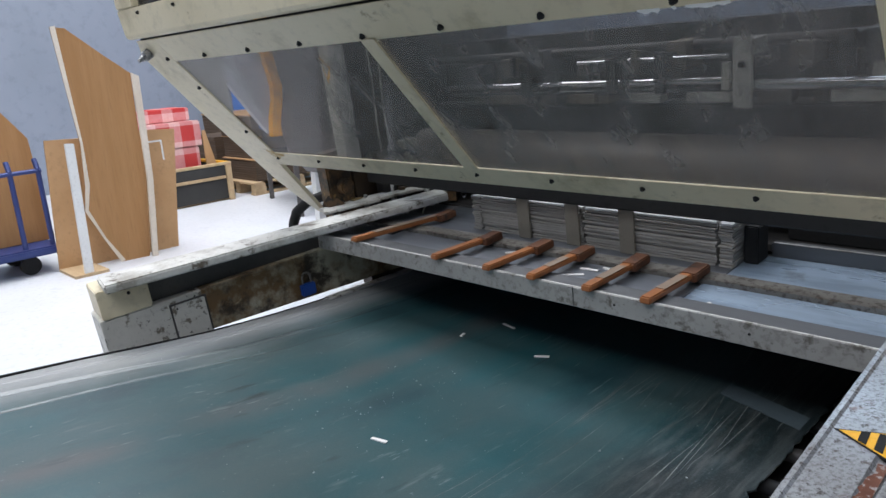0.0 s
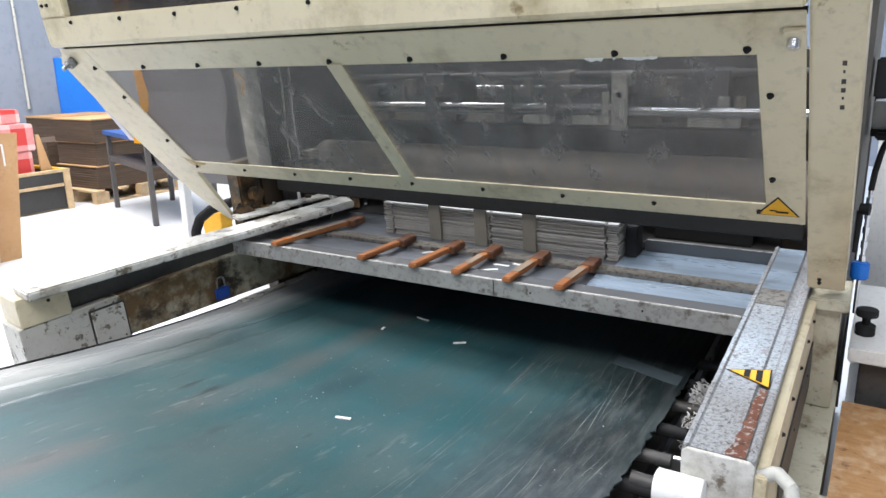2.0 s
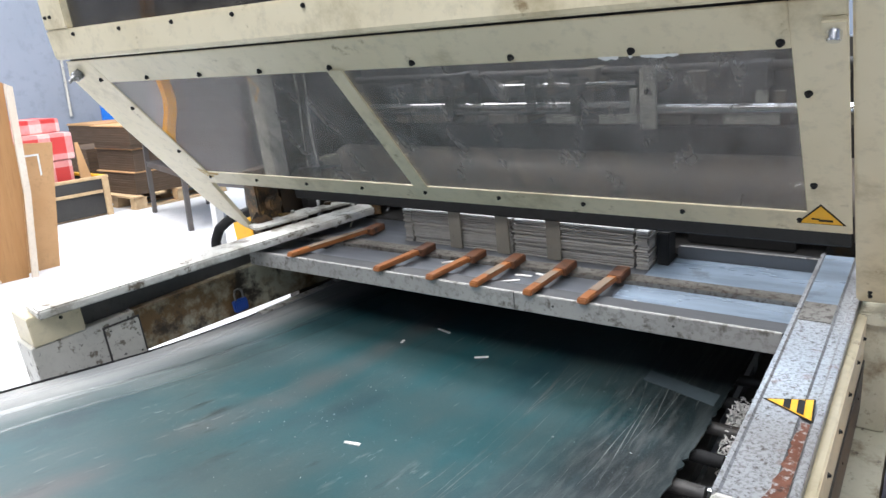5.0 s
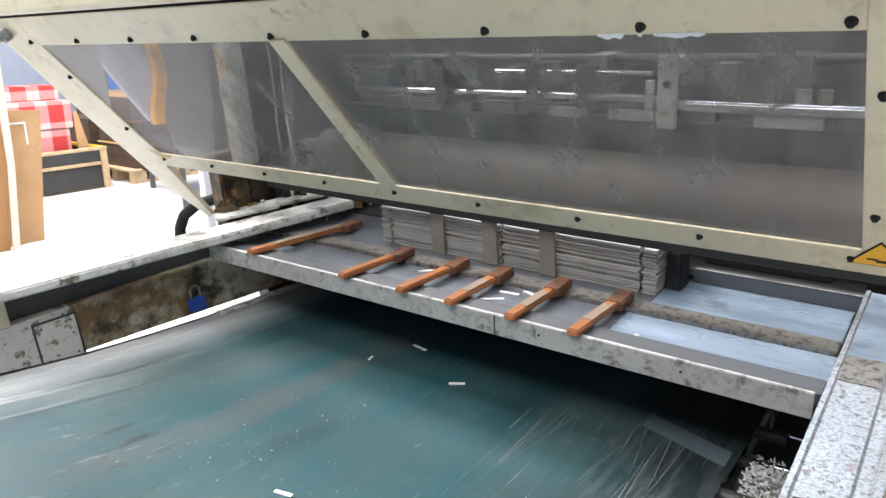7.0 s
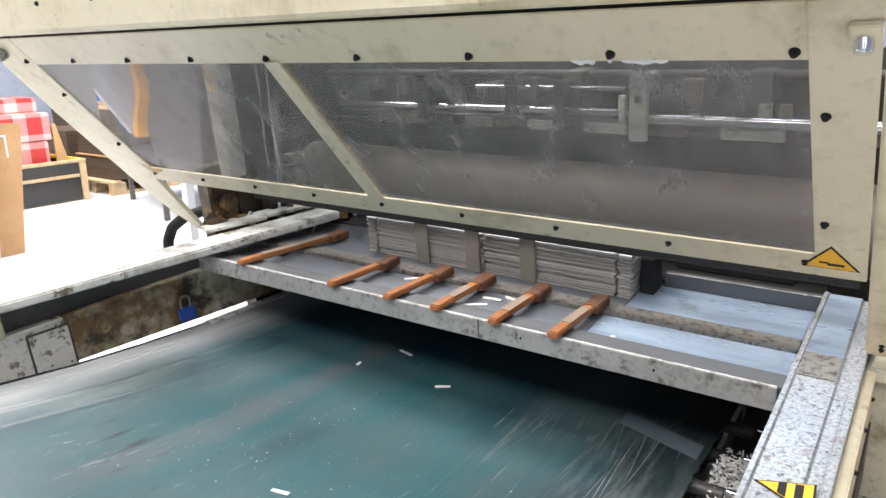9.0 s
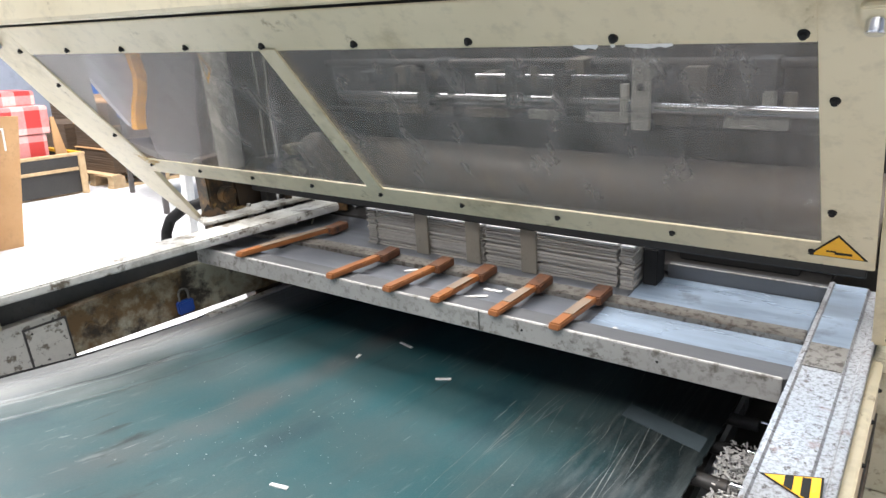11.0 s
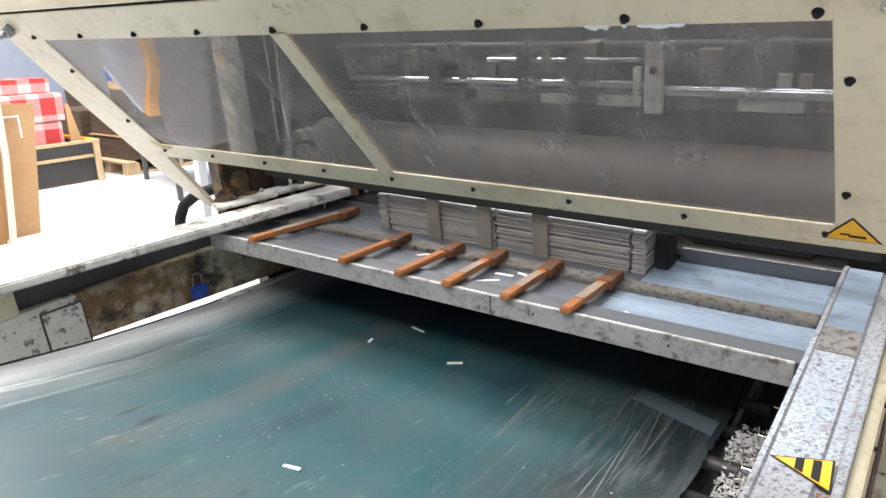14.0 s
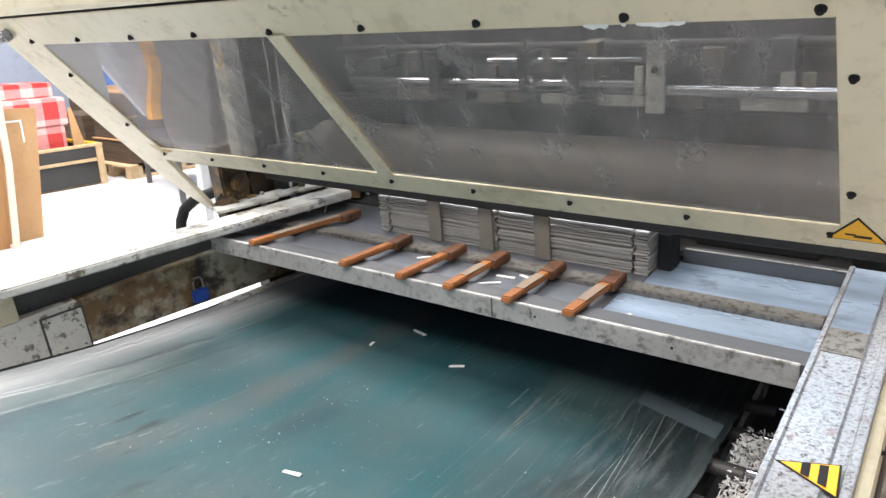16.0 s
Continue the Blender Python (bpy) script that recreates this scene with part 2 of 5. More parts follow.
def belt_material():
    """Dark green rubber: worn grey bands, a dusty rubbed lane, creases and scuffs along the running direction."""
    m, n, l, b = material("worn_green_belt")
    co = n.new("ShaderNodeTexCoord").outputs["Object"]
    sep = n.new("ShaderNodeSeparateXYZ")
    l.new(co, sep.inputs[0])

    def calc(op, a, c=0.0, d=0.0):
        k = n.new("ShaderNodeMath")
        k.operation = op
        for sock, v in zip(k.inputs, (a, c, d)):
            if hasattr(v, "is_linked"):
                l.new(v, sock)
            else:
                sock.default_value = v
        return k.outputs[0]

    x, y = sep.outputs[0], sep.outputs[1]
    g = noise_node(n, l, co, 2.4, 6, 0.62, (1.5, 0.6, 1))
    col = mix_node(n, l, ramp_node(n, l, g, 0.40, 0.66), (0.015, 0.070, 0.078), (0.050, 0.080, 0.080))
    g2 = noise_node(n, l, co, 3.6, 5, 0.6, (1.2, 0.45, 2))
    col = mix_node(n, l, ramp_node(n, l, g2, 0.52, 0.74), col, (0.011, 0.040, 0.050))
    # a rubbed brownish lane
    wob = calc("MULTIPLY_ADD", noise_node(n, l, co, 4.0, 4, 0.6, (1, 0.5, 1)), 0.16, x)
    lane = calc("SUBTRACT", 1.0, ramp_node(n, l, calc("ABSOLUTE", calc("ADD", wob, 1.09)), 0.015, 0.075))
    lane = calc("MULTIPLY", lane, ramp_node(n, l, noise_node(n, l, co, 3.0, 3, 0.5, (0.3, 0.8, 1)), 0.36, 0.58))
    col = mix_node(n, l, calc("MULTIPLY", lane, 0.65), col, (0.100, 0.090, 0.086))
    # grey streaks
    for size, lo, hi, c, k in ((42, 0.62, 0.74, (0.14, 0.17, 0.165), 0.03), (75, 0.66, 0.74, (0.22, 0.25, 0.24), 0.018), (30, 0.62, 0.74, (0.010, 0.020, 0.022), 0.03)):
        st = ramp_node(n, l, noise_node(n, l, co, size, 3, 0.5, (1, k, 1)), lo, hi)
        gate = ramp_node(n, l, noise_node(n, l, co, 2.6, 3, 0.5, (1, 0.7, 1 + k)), 0.40, 0.62)
        col = mix_node(n, l, calc("MULTIPLY", st, gate), col, c)
    # brown-black worn band along the ragged edge
    wob2 = calc("MULTIPLY_ADD", noise_node(n, l, co, 5, 4, 0.6, (1, 0.12, 1)), 0.5, x)
    tread = noise_node(n, l, co, 60, 4, 0.6, (1, 0.02, 1))
    band = mix_node(n, l, ramp_node(n, l, tread, 0.46, 0.70), (0.016, 0.017, 0.018), (0.074, 0.077, 0.076))
    col = mix_node(n, l, calc("MULTIPLY", ramp_node(n, l, wob2, -0.30, -0.04), 0.85), col, band)
    # pale far edge, a glossy reflection put into the colour, with two dark creases
    lip = calc("MULTIPLY_ADD", noise_node(n, l, co, 9, 4, 0.6, (1, 0.1, 1)), 0.22, x)
    col = mix_node(n, l, calc("MULTIPLY", ramp_node(n, l, lip, -1.42, -1.62), 0.85), col, (0.34, 0.34, 0.335))
    for at, lean, wide in ((-1.597, 0.10, 0.0035), (-1.580, 0.10, 0.0025), (-1.485, 0.08, 0.0040)):
        line = calc("ABSOLUTE", calc("SUBTRACT", x, calc("MULTIPLY_ADD", y, lean, calc("MULTIPLY_ADD", noise_node(n, l, co, 6, 3, 0.6, (0.2, 1, 1)), 0.03, at - 0.015))))
        col = mix_node(n, l, calc("MULTIPLY", calc("SUBTRACT", 1.0, ramp_node(n, l, line, wide * 0.4, wide)), 0.75), col, (0.022, 0.028, 0.028))
    # scuffed specks
    speck = calc("MULTIPLY", ramp_node(n, l, noise_node(n, l, co, 85, 2, 0.5, (1.2, 0.8, 1)), 0.70, 0.74), ramp_node(n, l, g, 0.50, 0.62))
    col = mix_node(n, l, calc("MULTIPLY", speck, 0.6), col, (0.20, 0.25, 0.25))
    f = noise_node(n, l, co, 240, 4, 0.6)
    col = mix_node(n, l, calc("MULTIPLY", ramp_node(n, l, f, 0.54, 0.78), 0.6), col, (0.085, 0.105, 0.105))
    l.new(col, b.inputs["Base Color"])
    r = n.new("ShaderNodeMapRange")
    r.inputs["To Min"].default_value, r.inputs["To Max"].default_value = 0.28, 0.50
    l.new(g2, r.inputs["Value"]), l.new(r.outputs[0], b.inputs["Roughness"])
    bp = n.new("ShaderNodeBump")
    bp.inputs["Strength"].default_value, bp.inputs["Distance"].default_value = 0.15, 0.002
    l.new(f, bp.inputs["Height"]), l.new(bp.outputs[0], b.inputs["Normal"])
    return m


def pane_material(name, low, high, tint=0.77):
    m, n, l, b = material(name)
    out = n["Material Output"]
    co = n.new("ShaderNodeTexCoord").outputs["Object"]
    clear = n.new("ShaderNodeBsdfTransparent")
    clear.inputs[0].default_value = (tint, tint * 0.993, tint * 0.987, 1)
    haze = n.new("ShaderNodeBsdfDiffuse")
    haze.inputs[0].default_value = (0.27, 0.257, 0.245, 1)
    gloss = n.new("ShaderNodeBsdfGlossy")
    gloss.inputs["Roughness"].default_value = 0.06
    smear = ramp_node(n, l, noise_node(n, l, co, 10, 8, 0.72, (1.2, 0.6, 1)), 0.34, 0.68)
    fine = ramp_node(n, l, noise_node(n, l, co, 60, 3, 0.5, (1.0, 0.12, 1)), 0.55, 0.85)
    mx = n.new("ShaderNodeMath")
    mx.operation = "MULTIPLY_ADD"
    mx.inputs[1].default_value = 0.15
    l.new(fine, mx.inputs[0]), l.new(smear, mx.inputs[2])
    fac = ramp_node(n, l, mx.outputs[0], -0.35, 1.0)
    mul = n.new("ShaderNodeMath")
    mul.operation = "MULTIPLY"
    mul.inputs[1].default_value = 0.56
    l.new(fac, mul.inputs[0])
    # the left end of the sheet is less scuffed
    sep = n.new("ShaderNodeSeparateXYZ")
    l.new(co, sep.inputs[0])
    scuff = n.new("ShaderNodeMapRange")
    scuff.inputs["From Min"].default_value, scuff.inputs["From Max"].default_value = -1.66, -1.30
    scuff.inputs["To Min"].default_value, scuff.inputs["To Max"].default_value = low, high
    l.new(sep.outputs[0], scuff.inputs["Value"]), l.new(scuff.outputs[0], mul.inputs[1])
    a = n.new("ShaderNodeMixShader")
    l.new(mul.outputs[0], a.inputs[0]), l.new(clear.outputs[0], a.inputs[1]), l.new(haze.outputs[0], a.inputs[2])
    lw = n.new("ShaderNodeLayerWeight")
    pw = n.new("ShaderNodeMath")
    pw.operation = "POWER"
    pw.inputs[1].default_value = 4.0
    l.new(lw.outputs["Facing"], pw.inputs[0])
    gl = n.new("ShaderNodeMapRange")
    gl.inputs["To Min"].default_value, gl.inputs["To Max"].default_value = 0.012, 0.22
    l.new(pw.outputs[0], gl.inputs["Value"])
    c = n.new("ShaderNodeMixShader")
    l.new(gl.outputs[0], c.inputs[0]), l.new(a.outputs[0], c.inputs[1]), l.new(gloss.outputs[0], c.inputs[2])
    l.new(c.outputs[0], out.inputs[0])
    return m


def check_material():
    """Red and white checked packaging print."""
    m, n, l, b = material("red_white_check")
    co = n.new("ShaderNodeTexCoord").outputs["Object"]
    sep = n.new("ShaderNodeSeparateXYZ")
    l.new(co, sep.inputs[0])
    stripes = []
    for axis, size in ((1, 0.13), (2, 0.15)):
        w = n.new("ShaderNodeMath")
        w.operation = "PINGPONG"
        w.inputs[1].default_value = size
        l.new(sep.outputs[axis], w.inputs[0])
        g = n.new("ShaderNodeMath")
        g.operation = "GREATER_THAN"
        g.inputs[1].default_value = size * 0.45
        l.new(w.outputs[0], g.inputs[0])
        stripes.append(g.outputs[0])
    ad = n.new("ShaderNodeMath")
    l.new(stripes[0], ad.inputs[0]), l.new(stripes[1], ad.inputs[1])
    half = n.new("ShaderNodeMath")
    half.operation = "MULTIPLY"
    half.inputs[1].default_value = 0.5
    l.new(ad.outputs[0], half.inputs[0])
    pale = mix_node(n, l, ramp_node(n, l, noise_node(n, l, co, 30), 0.3, 0.7), (0.70, 0.38, 0.36), (0.74, 0.50, 0.48))
    l.new(mix_node(n, l, half.outputs[0], pale, (0.52, 0.045, 0.04)), b.inputs["Base Color"])
    b.inputs["Roughness"].default_value = 0.5
    return m


FLOOR, BELT, PANE, CHECK = floor_material(), belt_material(), pane_material("scratched_polycarbonate", 0.05, 0.60), check_material()
DARK_PANE = pane_material("smoked_polycarbonate", 0.22, 0.22, 0.24)


# ---- mesh helpers ----
def box(bm, x0, x1, y0, y1, z0, z1, m=None):
    v = [bm.verts.new((x, y, z)) for x in (x0, x1) for y in (y0, y1) for z in (z0, z1)]
    for q in ((0, 1, 3, 2), (4, 6, 7, 5), (0, 4, 5, 1), (2, 3, 7, 6), (0, 2, 6, 4), (1, 5, 7, 3)):
        bm.faces.new([v[i] for i in q])
    if m is not None:
        bmesh.ops.transform(bm, matrix=m, verts=v)
    return v


def tube(bm, a, b, r, seg=14, r2=None):
    a, b = Vector(a), Vector(b)
    m = Matrix.Translation((a + b) / 2) @ (b - a).to_track_quat("Z", "Y").to_matrix().to_4x4()
    return bmesh.ops.create_cone(bm, cap_ends=True, segments=seg, radius1=r, radius2=r if r2 is None else r2, depth=(b - a).length, matrix=m)["verts"]


def pipe(bm, pts, r, seg=10):
    for a, b in zip(pts, pts[1:]):
        tube(bm, a, b, r, seg)
    for p in pts[1:-1]:
        bmesh.ops.create_icosphere(bm, subdivisions=1, radius=r * 1.02, matrix=Matrix.Translation(p))


def prism(bm, outline, axis, lo, hi):
    """A polygon of (u, v) pushed along an axis: x takes (y, z), y takes (x, z), z takes (x, y)."""
    place = {"x": lambda u, v, w: (w, u, v), "y": lambda u, v, w: (u, w, v), "z": lambda u, v, w: (u, v, w)}[axis]
    a = [bm.verts.new(place(u, v, lo)) for u, v in outline]
    b = [bm.verts.new(place(u, v, hi)) for u, v in outline]
    k = len(outline)
    bm.faces.new(a), bm.faces.new(b[::-1])
    for i in range(k):
        bm.faces.new((a[i], b[i], b[(i + 1) % k], a[(i + 1) % k]))
    return a + b


def mesh_of(name, bm, mat, bevel=0.0, seg=2, smooth=False):
    bmesh.ops.recalc_face_normals(bm, faces=bm.faces)
    if bevel:
        sharp = [e for e in bm.edges if len(e.link_faces) == 2 and e.calc_face_angle(0) > 0.9]
        bmesh.ops.bevel(bm, geom=sharp, offset=bevel, segments=seg, affect="EDGES", clamp_overlap=True)
    me = bpy.data.meshes.new(name)
    bm.to_mesh(me)
    bm.free()
    me.materials.append(mat)
    if smooth:
        for p in me.polygons:
            p.use_smooth = True
        me.set_sharp_from_angle(angle=radians(35))
    return me


def part(name, bm, mat, parent, label="", bevel=0.0, smooth=False):
    ob = new(name, mesh_of(name, bm, mat, bevel, smooth=smooth))
    ob.parent = parent
    return tagged(ob, label)


def thing(name, label, category, group="", m=None, kind=""):
    ob = new(name)
    ob.empty_display_size = 0.1
    if m is not None:
        ob.matrix_basis = m
    return tagged(ob, label, category, group, kind)


def single(name, bm, mat, label, category, group="", m=None, kind="", bevel=0.0, smooth=False):
    ob = new(name, mesh_of(name, bm, mat, bevel, smooth=smooth))
    if m is not None:
        ob.matrix_basis = m
    return tagged(ob, label, category, group, kind)


# ---- the hall ----
X0, X1, Y0, Y1 = -9.6, 6.0, -7.0, 9.0
bm = bmesh.new()
box(bm, X0 - 0.2, X1 + 0.2, Y0 - 0.2, Y1 + 0.2, -0.2, 0)
single("floor", bm, FLOOR, "pale grey epoxy factory floor", "floor", kind="structure")
for name, b in (("wall_west", (X0 - 0.2, X0, Y0, Y1)), ("wall_east", (X1, X1 + 0.2, Y0, Y1)), ("wall_north", (X0 - 0.2, X1 + 0.2, Y1, Y1 + 0.2)), ("wall_south", (X0 - 0.2, X1 + 0.2, Y0 - 0.2, Y0))):
    bm = bmesh.new()
    box(bm, *b, 0, CEIL)
    single(name, bm, WALL, "blue-grey painted factory wall", "wall", kind="structure")
bm = bmesh.new()
xs = sorted({X0 - 0.2, X1 + 0.2, *[v for r in ROOFLIGHTS for v in (r[0] - r[2] / 2, r[0] + r[2] / 2)]})
ys = sorted({Y0 - 0.2, Y1 + 0.2, *[v for r in ROOFLIGHTS for v in (r[1] - r[3] / 2, r[1] + r[3] / 2)]})
for xa, xb in zip(xs, xs[1:]):
    for ya, yb in zip(ys, ys[1:]):
        cx, cy = (xa + xb) / 2, (ya + yb) / 2
        if not any(abs(cx - r[0]) < r[2] / 2 and abs(cy - r[1]) < r[3] / 2 for r in ROOFLIGHTS):
            box(bm, xa, xb, ya, yb, CEIL, CEIL + 0.2)
single("ceiling", bm, CEILING, "grey sheet ceiling with rooflight openings", "ceiling", kind="structure")

# ---- sloping guard, in its own plane: x across, s down the slope, outward normal to the front ----
SL = Matrix(((1, 0, 0, 0), (0, 0.61, -0.792, 0), (0, -0.792, -0.61, 1.46), (0, 0, 0, 1)))  # x, s, out
GUARD = M @ SL


def screw_mesh(r=0.0050):
    bm = bmesh.new()
    tube(bm, (0, 0, 0), (0, 0, 0.002), r * 1.35, 16)
    tube(bm, (0, 0, 0.001), (0, 0, 0.007), r, 16, r * 0.85)
    tube(bm, (0, 0, 0.0065), (0, 0, 0.0078), r * 0.45, 6)
    return mesh_of("screw", bm, BLACK)


SCREW = screw_mesh()


def screw(parent, x, y, z, rot=None, scale=1.0):
    ob = new("screw", SCREW)
    ob.parent = parent
    ob.matrix_basis = Matrix.Translation((x, y, z)) @ (rot or Matrix()) @ Matrix.Scale(scale, 4)
    return ob


guard = thing("guard_cover", "cream steel machine guard with scratched clear window", "machine guard", m=GUARD)
for name, b in (("top_bar", (-1.772, 0.014, -0.073, 0.014)), ("bottom_bar", (-1.772, 0.014, 0.426, 0.490)), ("left_bar", (-1.885, -1.772, -0.073, 0.490)), ("right_bar", (0.014, 0.088, -0.073, 0.490))):
    bm = bmesh.new()
    box(bm, *b, -0.0035, 0.0)
    part(name, bm, CREAM, guard, bevel=0.0012)
bm = bmesh.new()
box(bm, -0.914, -0.868, 0.006, 0.434, 0.0003, 0.004)
part("middle_bar", bm, CREAM, guard, bevel=0.002)
bm = bmesh.new()
box(bm, -1.790, 0.034, -0.010, 0.448, -0.0080, -0.0040)
pane = part("pane", bm, PANE, guard, "hazy scratched clear plastic window")
pane.visible_shadow = False
for i in range(9):
    screw(guard, -1.8 + 0.225 * i, 0.0, 0)
for x in (-1.775, -1.547, -1.328, -1.11, -0.891, -0.668, -0.446, -0.223, 0.0):
    screw(guard, x, 0.452, 0, scale=0.85)
for x, s in ((-1.797, 0.12), (-1.797, 0.32), (0.032, 0.107), (0.029, 0.341)):
    screw(guard, x, s, 0, scale=0.95)
bm = bmesh.new()
for x0, x1, depth in ((-0.285, -0.250, 0.006), (-0.232, -0.226, 0.003), (-0.212, -0.150, 0.0055)):
    n_tear = 7
    low = [(x0 + (x1 - x0) * i / n_tear, 0.0135 + depth * (0.25 + 0.75 * abs(math.sin(2.3 * i + 9 * x0))) * (1 if 0 < i < n_tear else 0.2)) for i in range(n_tear + 1)]
    prism(bm, [(x1, 0.011), (x0, 0.011)] + low, "z", 0.0002, 0.0009)
part("torn_tape", bm, WHITE, guard, "torn white tape remains")

bm = bmesh.new()
prism(bm, [(-1.812, 0.402), (-1.778, 0.418), (-1.752, 0.428), (-1.715, 0.431), (-1.722, 0.440), (-1.748, 0.443), (-1.762, 0.455), (-1.790, 0.449), (-1.800, 0.428)], "z", 0.0001, 0.0006)
part("worn_corner", bm, OCHRE, guard, "bare ochre patch of worn paint")


def triangle_sign(parent, corners, up=0.0012, hand=True, stripes=0):
    """A yellow warning triangle with a black border on a plane of the parent."""
    c = [Vector((*p, 0)) for p in corners]
    mid = sum(c, Vector()) / 3
    for name, k, mat, z in (("sign_border", 1.0, BLACK, up), ("sign_face", 0.88, YELLOW, up + 0.0008)):
        bm = bmesh.new()
        a = [mid + (p - mid) * k for p in c]
        lo = [bm.verts.new((p.x, p.y, 0.0002)) for p in a]
        hi = [bm.verts.new((p.x, p.y, z)) for p in a]
        bm.faces.new(hi)
        for i in range(3):
            bm.faces.new((lo[i], lo[(i + 1) % 3], hi[(i + 1) % 3], hi[i]))
        part(name, bm, mat, parent, "black border" if name == "sign_border" else "yellow warning triangle")
    bm = bmesh.new()
    z = up + 0.0009
    if stripes:
        base, tip = (c[1] + c[2]) / 2, c[0]
        for k in range(stripes):
            f0, f1 = 0.19 + 0.27 * k, 0.33 + 0.27 * k
            q = []
            for f, side in ((f0, 0.8), (f0, -0.8), (f1, -0.8), (f1, 0.8)):
                mid_p = base.lerp(tip, f)
                q.append(mid_p + (c[1] - c[2]) / 2 * (1 - f) * side)
            lo = [bm.verts.new((p.x, p.y, z)) for p in q]
            hi = [bm.verts.new((p.x, p.y, z + 0.0006)) for p in q]
            bm.faces.new(hi), bm.faces.new(lo)
            for i in range(4):
                bm.faces.new((lo[i], lo[(i + 1) % 4], hi[(i + 1) % 4], hi[i]))
    else:
        box(bm, mid.x - 0.004, mid.x + 0.020, mid.y + 0.004, mid.y + 0.010, z, z + 0.0006)
        box(bm, mid.x - 0.016, mid.x - 0.002, mid.y + 0.001, mid.y + 0.005, z, z + 0.0006)
    part("sign_print", bm, BLACK, parent)


sign = thing("warning_sign", "yellow triangular hand hazard sticker on the guard", "sign", m=GUARD)
triangle_sign(sign, ((0.038, 0.398), (-0.006, 0.462), (0.078, 0.462)))

bm = bmesh.new()
lamp_fit = thing("indicator_button", "chrome push fitting on the guard's corner", "fitting", m=GUARD @ Matrix.Translation((0.072, -0.03, 0)))
box(bm, -0.016, 0.016, -0.014, 0.014, 0, 0.012)
part("bracket", bm, CREAM, lamp_fit, bevel=0.002)
bm = bmesh.new()
tube(bm, (0, 0.004, 0.010), (0, 0.012, 0.024), 0.0105, 18)
part("button", bm, CHROME, lamp_fit, bevel=0.002, smooth=True)

# ---- upper housing above the guard ----
upper = thing("upper_guard", "cream upright machine housing with a dark window above the guard", "machine guard", m=M)


def housing_profile(z_hi):
    return [(-0.062, 1.5245), (-0.070, 1.528), (-0.074, 1.536), (-0.080, z_hi), (-0.030, z_hi), (-0.030, 1.5245)]


bm = bmesh.new()
prism(bm, housing_profile(1.606), "x", -1.88, 0.088)
part("lower_panel", bm, CREAM, upper, bevel=0.004)
# black strip added behind the joint to keep the gap in shade
bm = bmesh.new()
box(bm, -1.88, 0.088, -0.032, -0.024, 1.512, 1.5242)
part("gap_shade_strip", bm, BLACK, upper, "black strip for the dark of the joint gap")
for name, x0, x1 in (("left_stile", -1.88, -1.765), ("middle_stile", -0.935, -0.885), ("right_stile", 0.0, 0.088)):
    bm = bmesh.new()
    box(bm, x0, x1, -0.080, -0.030, 1.6065, 2.15)
    part(name, bm, CREAM, upper, bevel=0.003)
bm = bmesh.new()
box(bm, -1.88, 0.088, -0.080, -0.030, 2.1505, 2.35)
part("head_panel", bm, CREAM, upper, bevel=0.004)
bm = bmesh.new()
box(bm, -1.80, 0.0, -0.062, -0.058, 1.6065, 2.15)
part("pane", bm, DARK_PANE, upper, "dark clear plastic window").visible_shadow = False
SIDE = Matrix.Rotation(radians(90), 4, "X")
for i in range(9):
    screw(upper, -1.74 + 0.2175 * i, -0.0795, 1.590, SIDE, 0.8)
for z in (1.64, 1.85):
    screw(upper, -1.835, -0.080, z, SIDE, 0.8), screw(upper, -1.86, -0.080, z, SIDE, 0.8)
bm = bmesh.new()
tube(bm, (-1.868, -0.020, 1.482), (-1.868, -0.048, 1.468), 0.010, 6)
tube(bm, (-1.868, -0.020, 1.482), (-1.868, -0.038, 1.473), 0.015, 18)
tube(bm, (-1.868, -0.046, 1.469), (-1.868, -0.058, 1.463), 0.006, 12)
single("hinge_bolt", bm, RAIL, "steel hinge bolt at the guard's corner", "bolt", m=M, smooth=True)

# ---- side frames carrying the guard ----
left_frame = thing("machine_side_frame", "cream sloping side frame with rusty lower end", "machine frame", m=GUARD)
bm = bmesh.new()
prism(bm, [(-1.945, -0.02), (-1.8855, -0.066), (-1.8855, 0.4905), (-1.815, 0.4905), (-1.866, 0.744), (-1.880, 0.785), (-1.905, 0.770), (-1.938, 0.695), (-1.962, 0.60), (-1.966, 0.20)], "z", -0.014, -0.0004)
part("strut", bm, CREAM, left_frame)
bm = bmesh.new()
prism(bm, [(-1.845, 0.735), (-1.90, 0.774), (-1.868, 0.83), (-1.80, 0.80)], "z", -0.06, -0.0145)
part("foot", bm, CASTING, left_frame, bevel=0.003)
# pale sheet added to fill the view behind the strut
bm = bmesh.new()
prism(bm, [(0.045, 1.50), (0.300, 1.170), (0.300, 1.50)], "x", -2.056, -2.050)
bmesh.ops.transform(bm, matrix=SL.inverted(), verts=bm.verts)
part("pale_fill_sheet", bm, PALE_FILL, left_frame, "pale lilac-grey sheet added behind the strut")
right_frame = thing("machine_side_frame", "cream sloping side frame standing on a stained post", "machine frame", m=M)
bm = bmesh.new()
v = box(bm, 0.092, 0.170, -0.60, 0.745, -0.09, 0.0)
bmesh.ops.transform(bm, matrix=SL, verts=v)
part("strut", bm, CREAM, right_frame, bevel=0.004)
bm = bmesh.new()
box(bm, 0.100, 0.185, 0.44, 0.58, 0.822, 0.853)
part("bracket", bm, CREAM_DIRTY, right_frame, bevel=0.004)
bm = bmesh.new()
box(bm, 0.112, 0.168, 0.46, 0.56, 0.555, 0.8215)
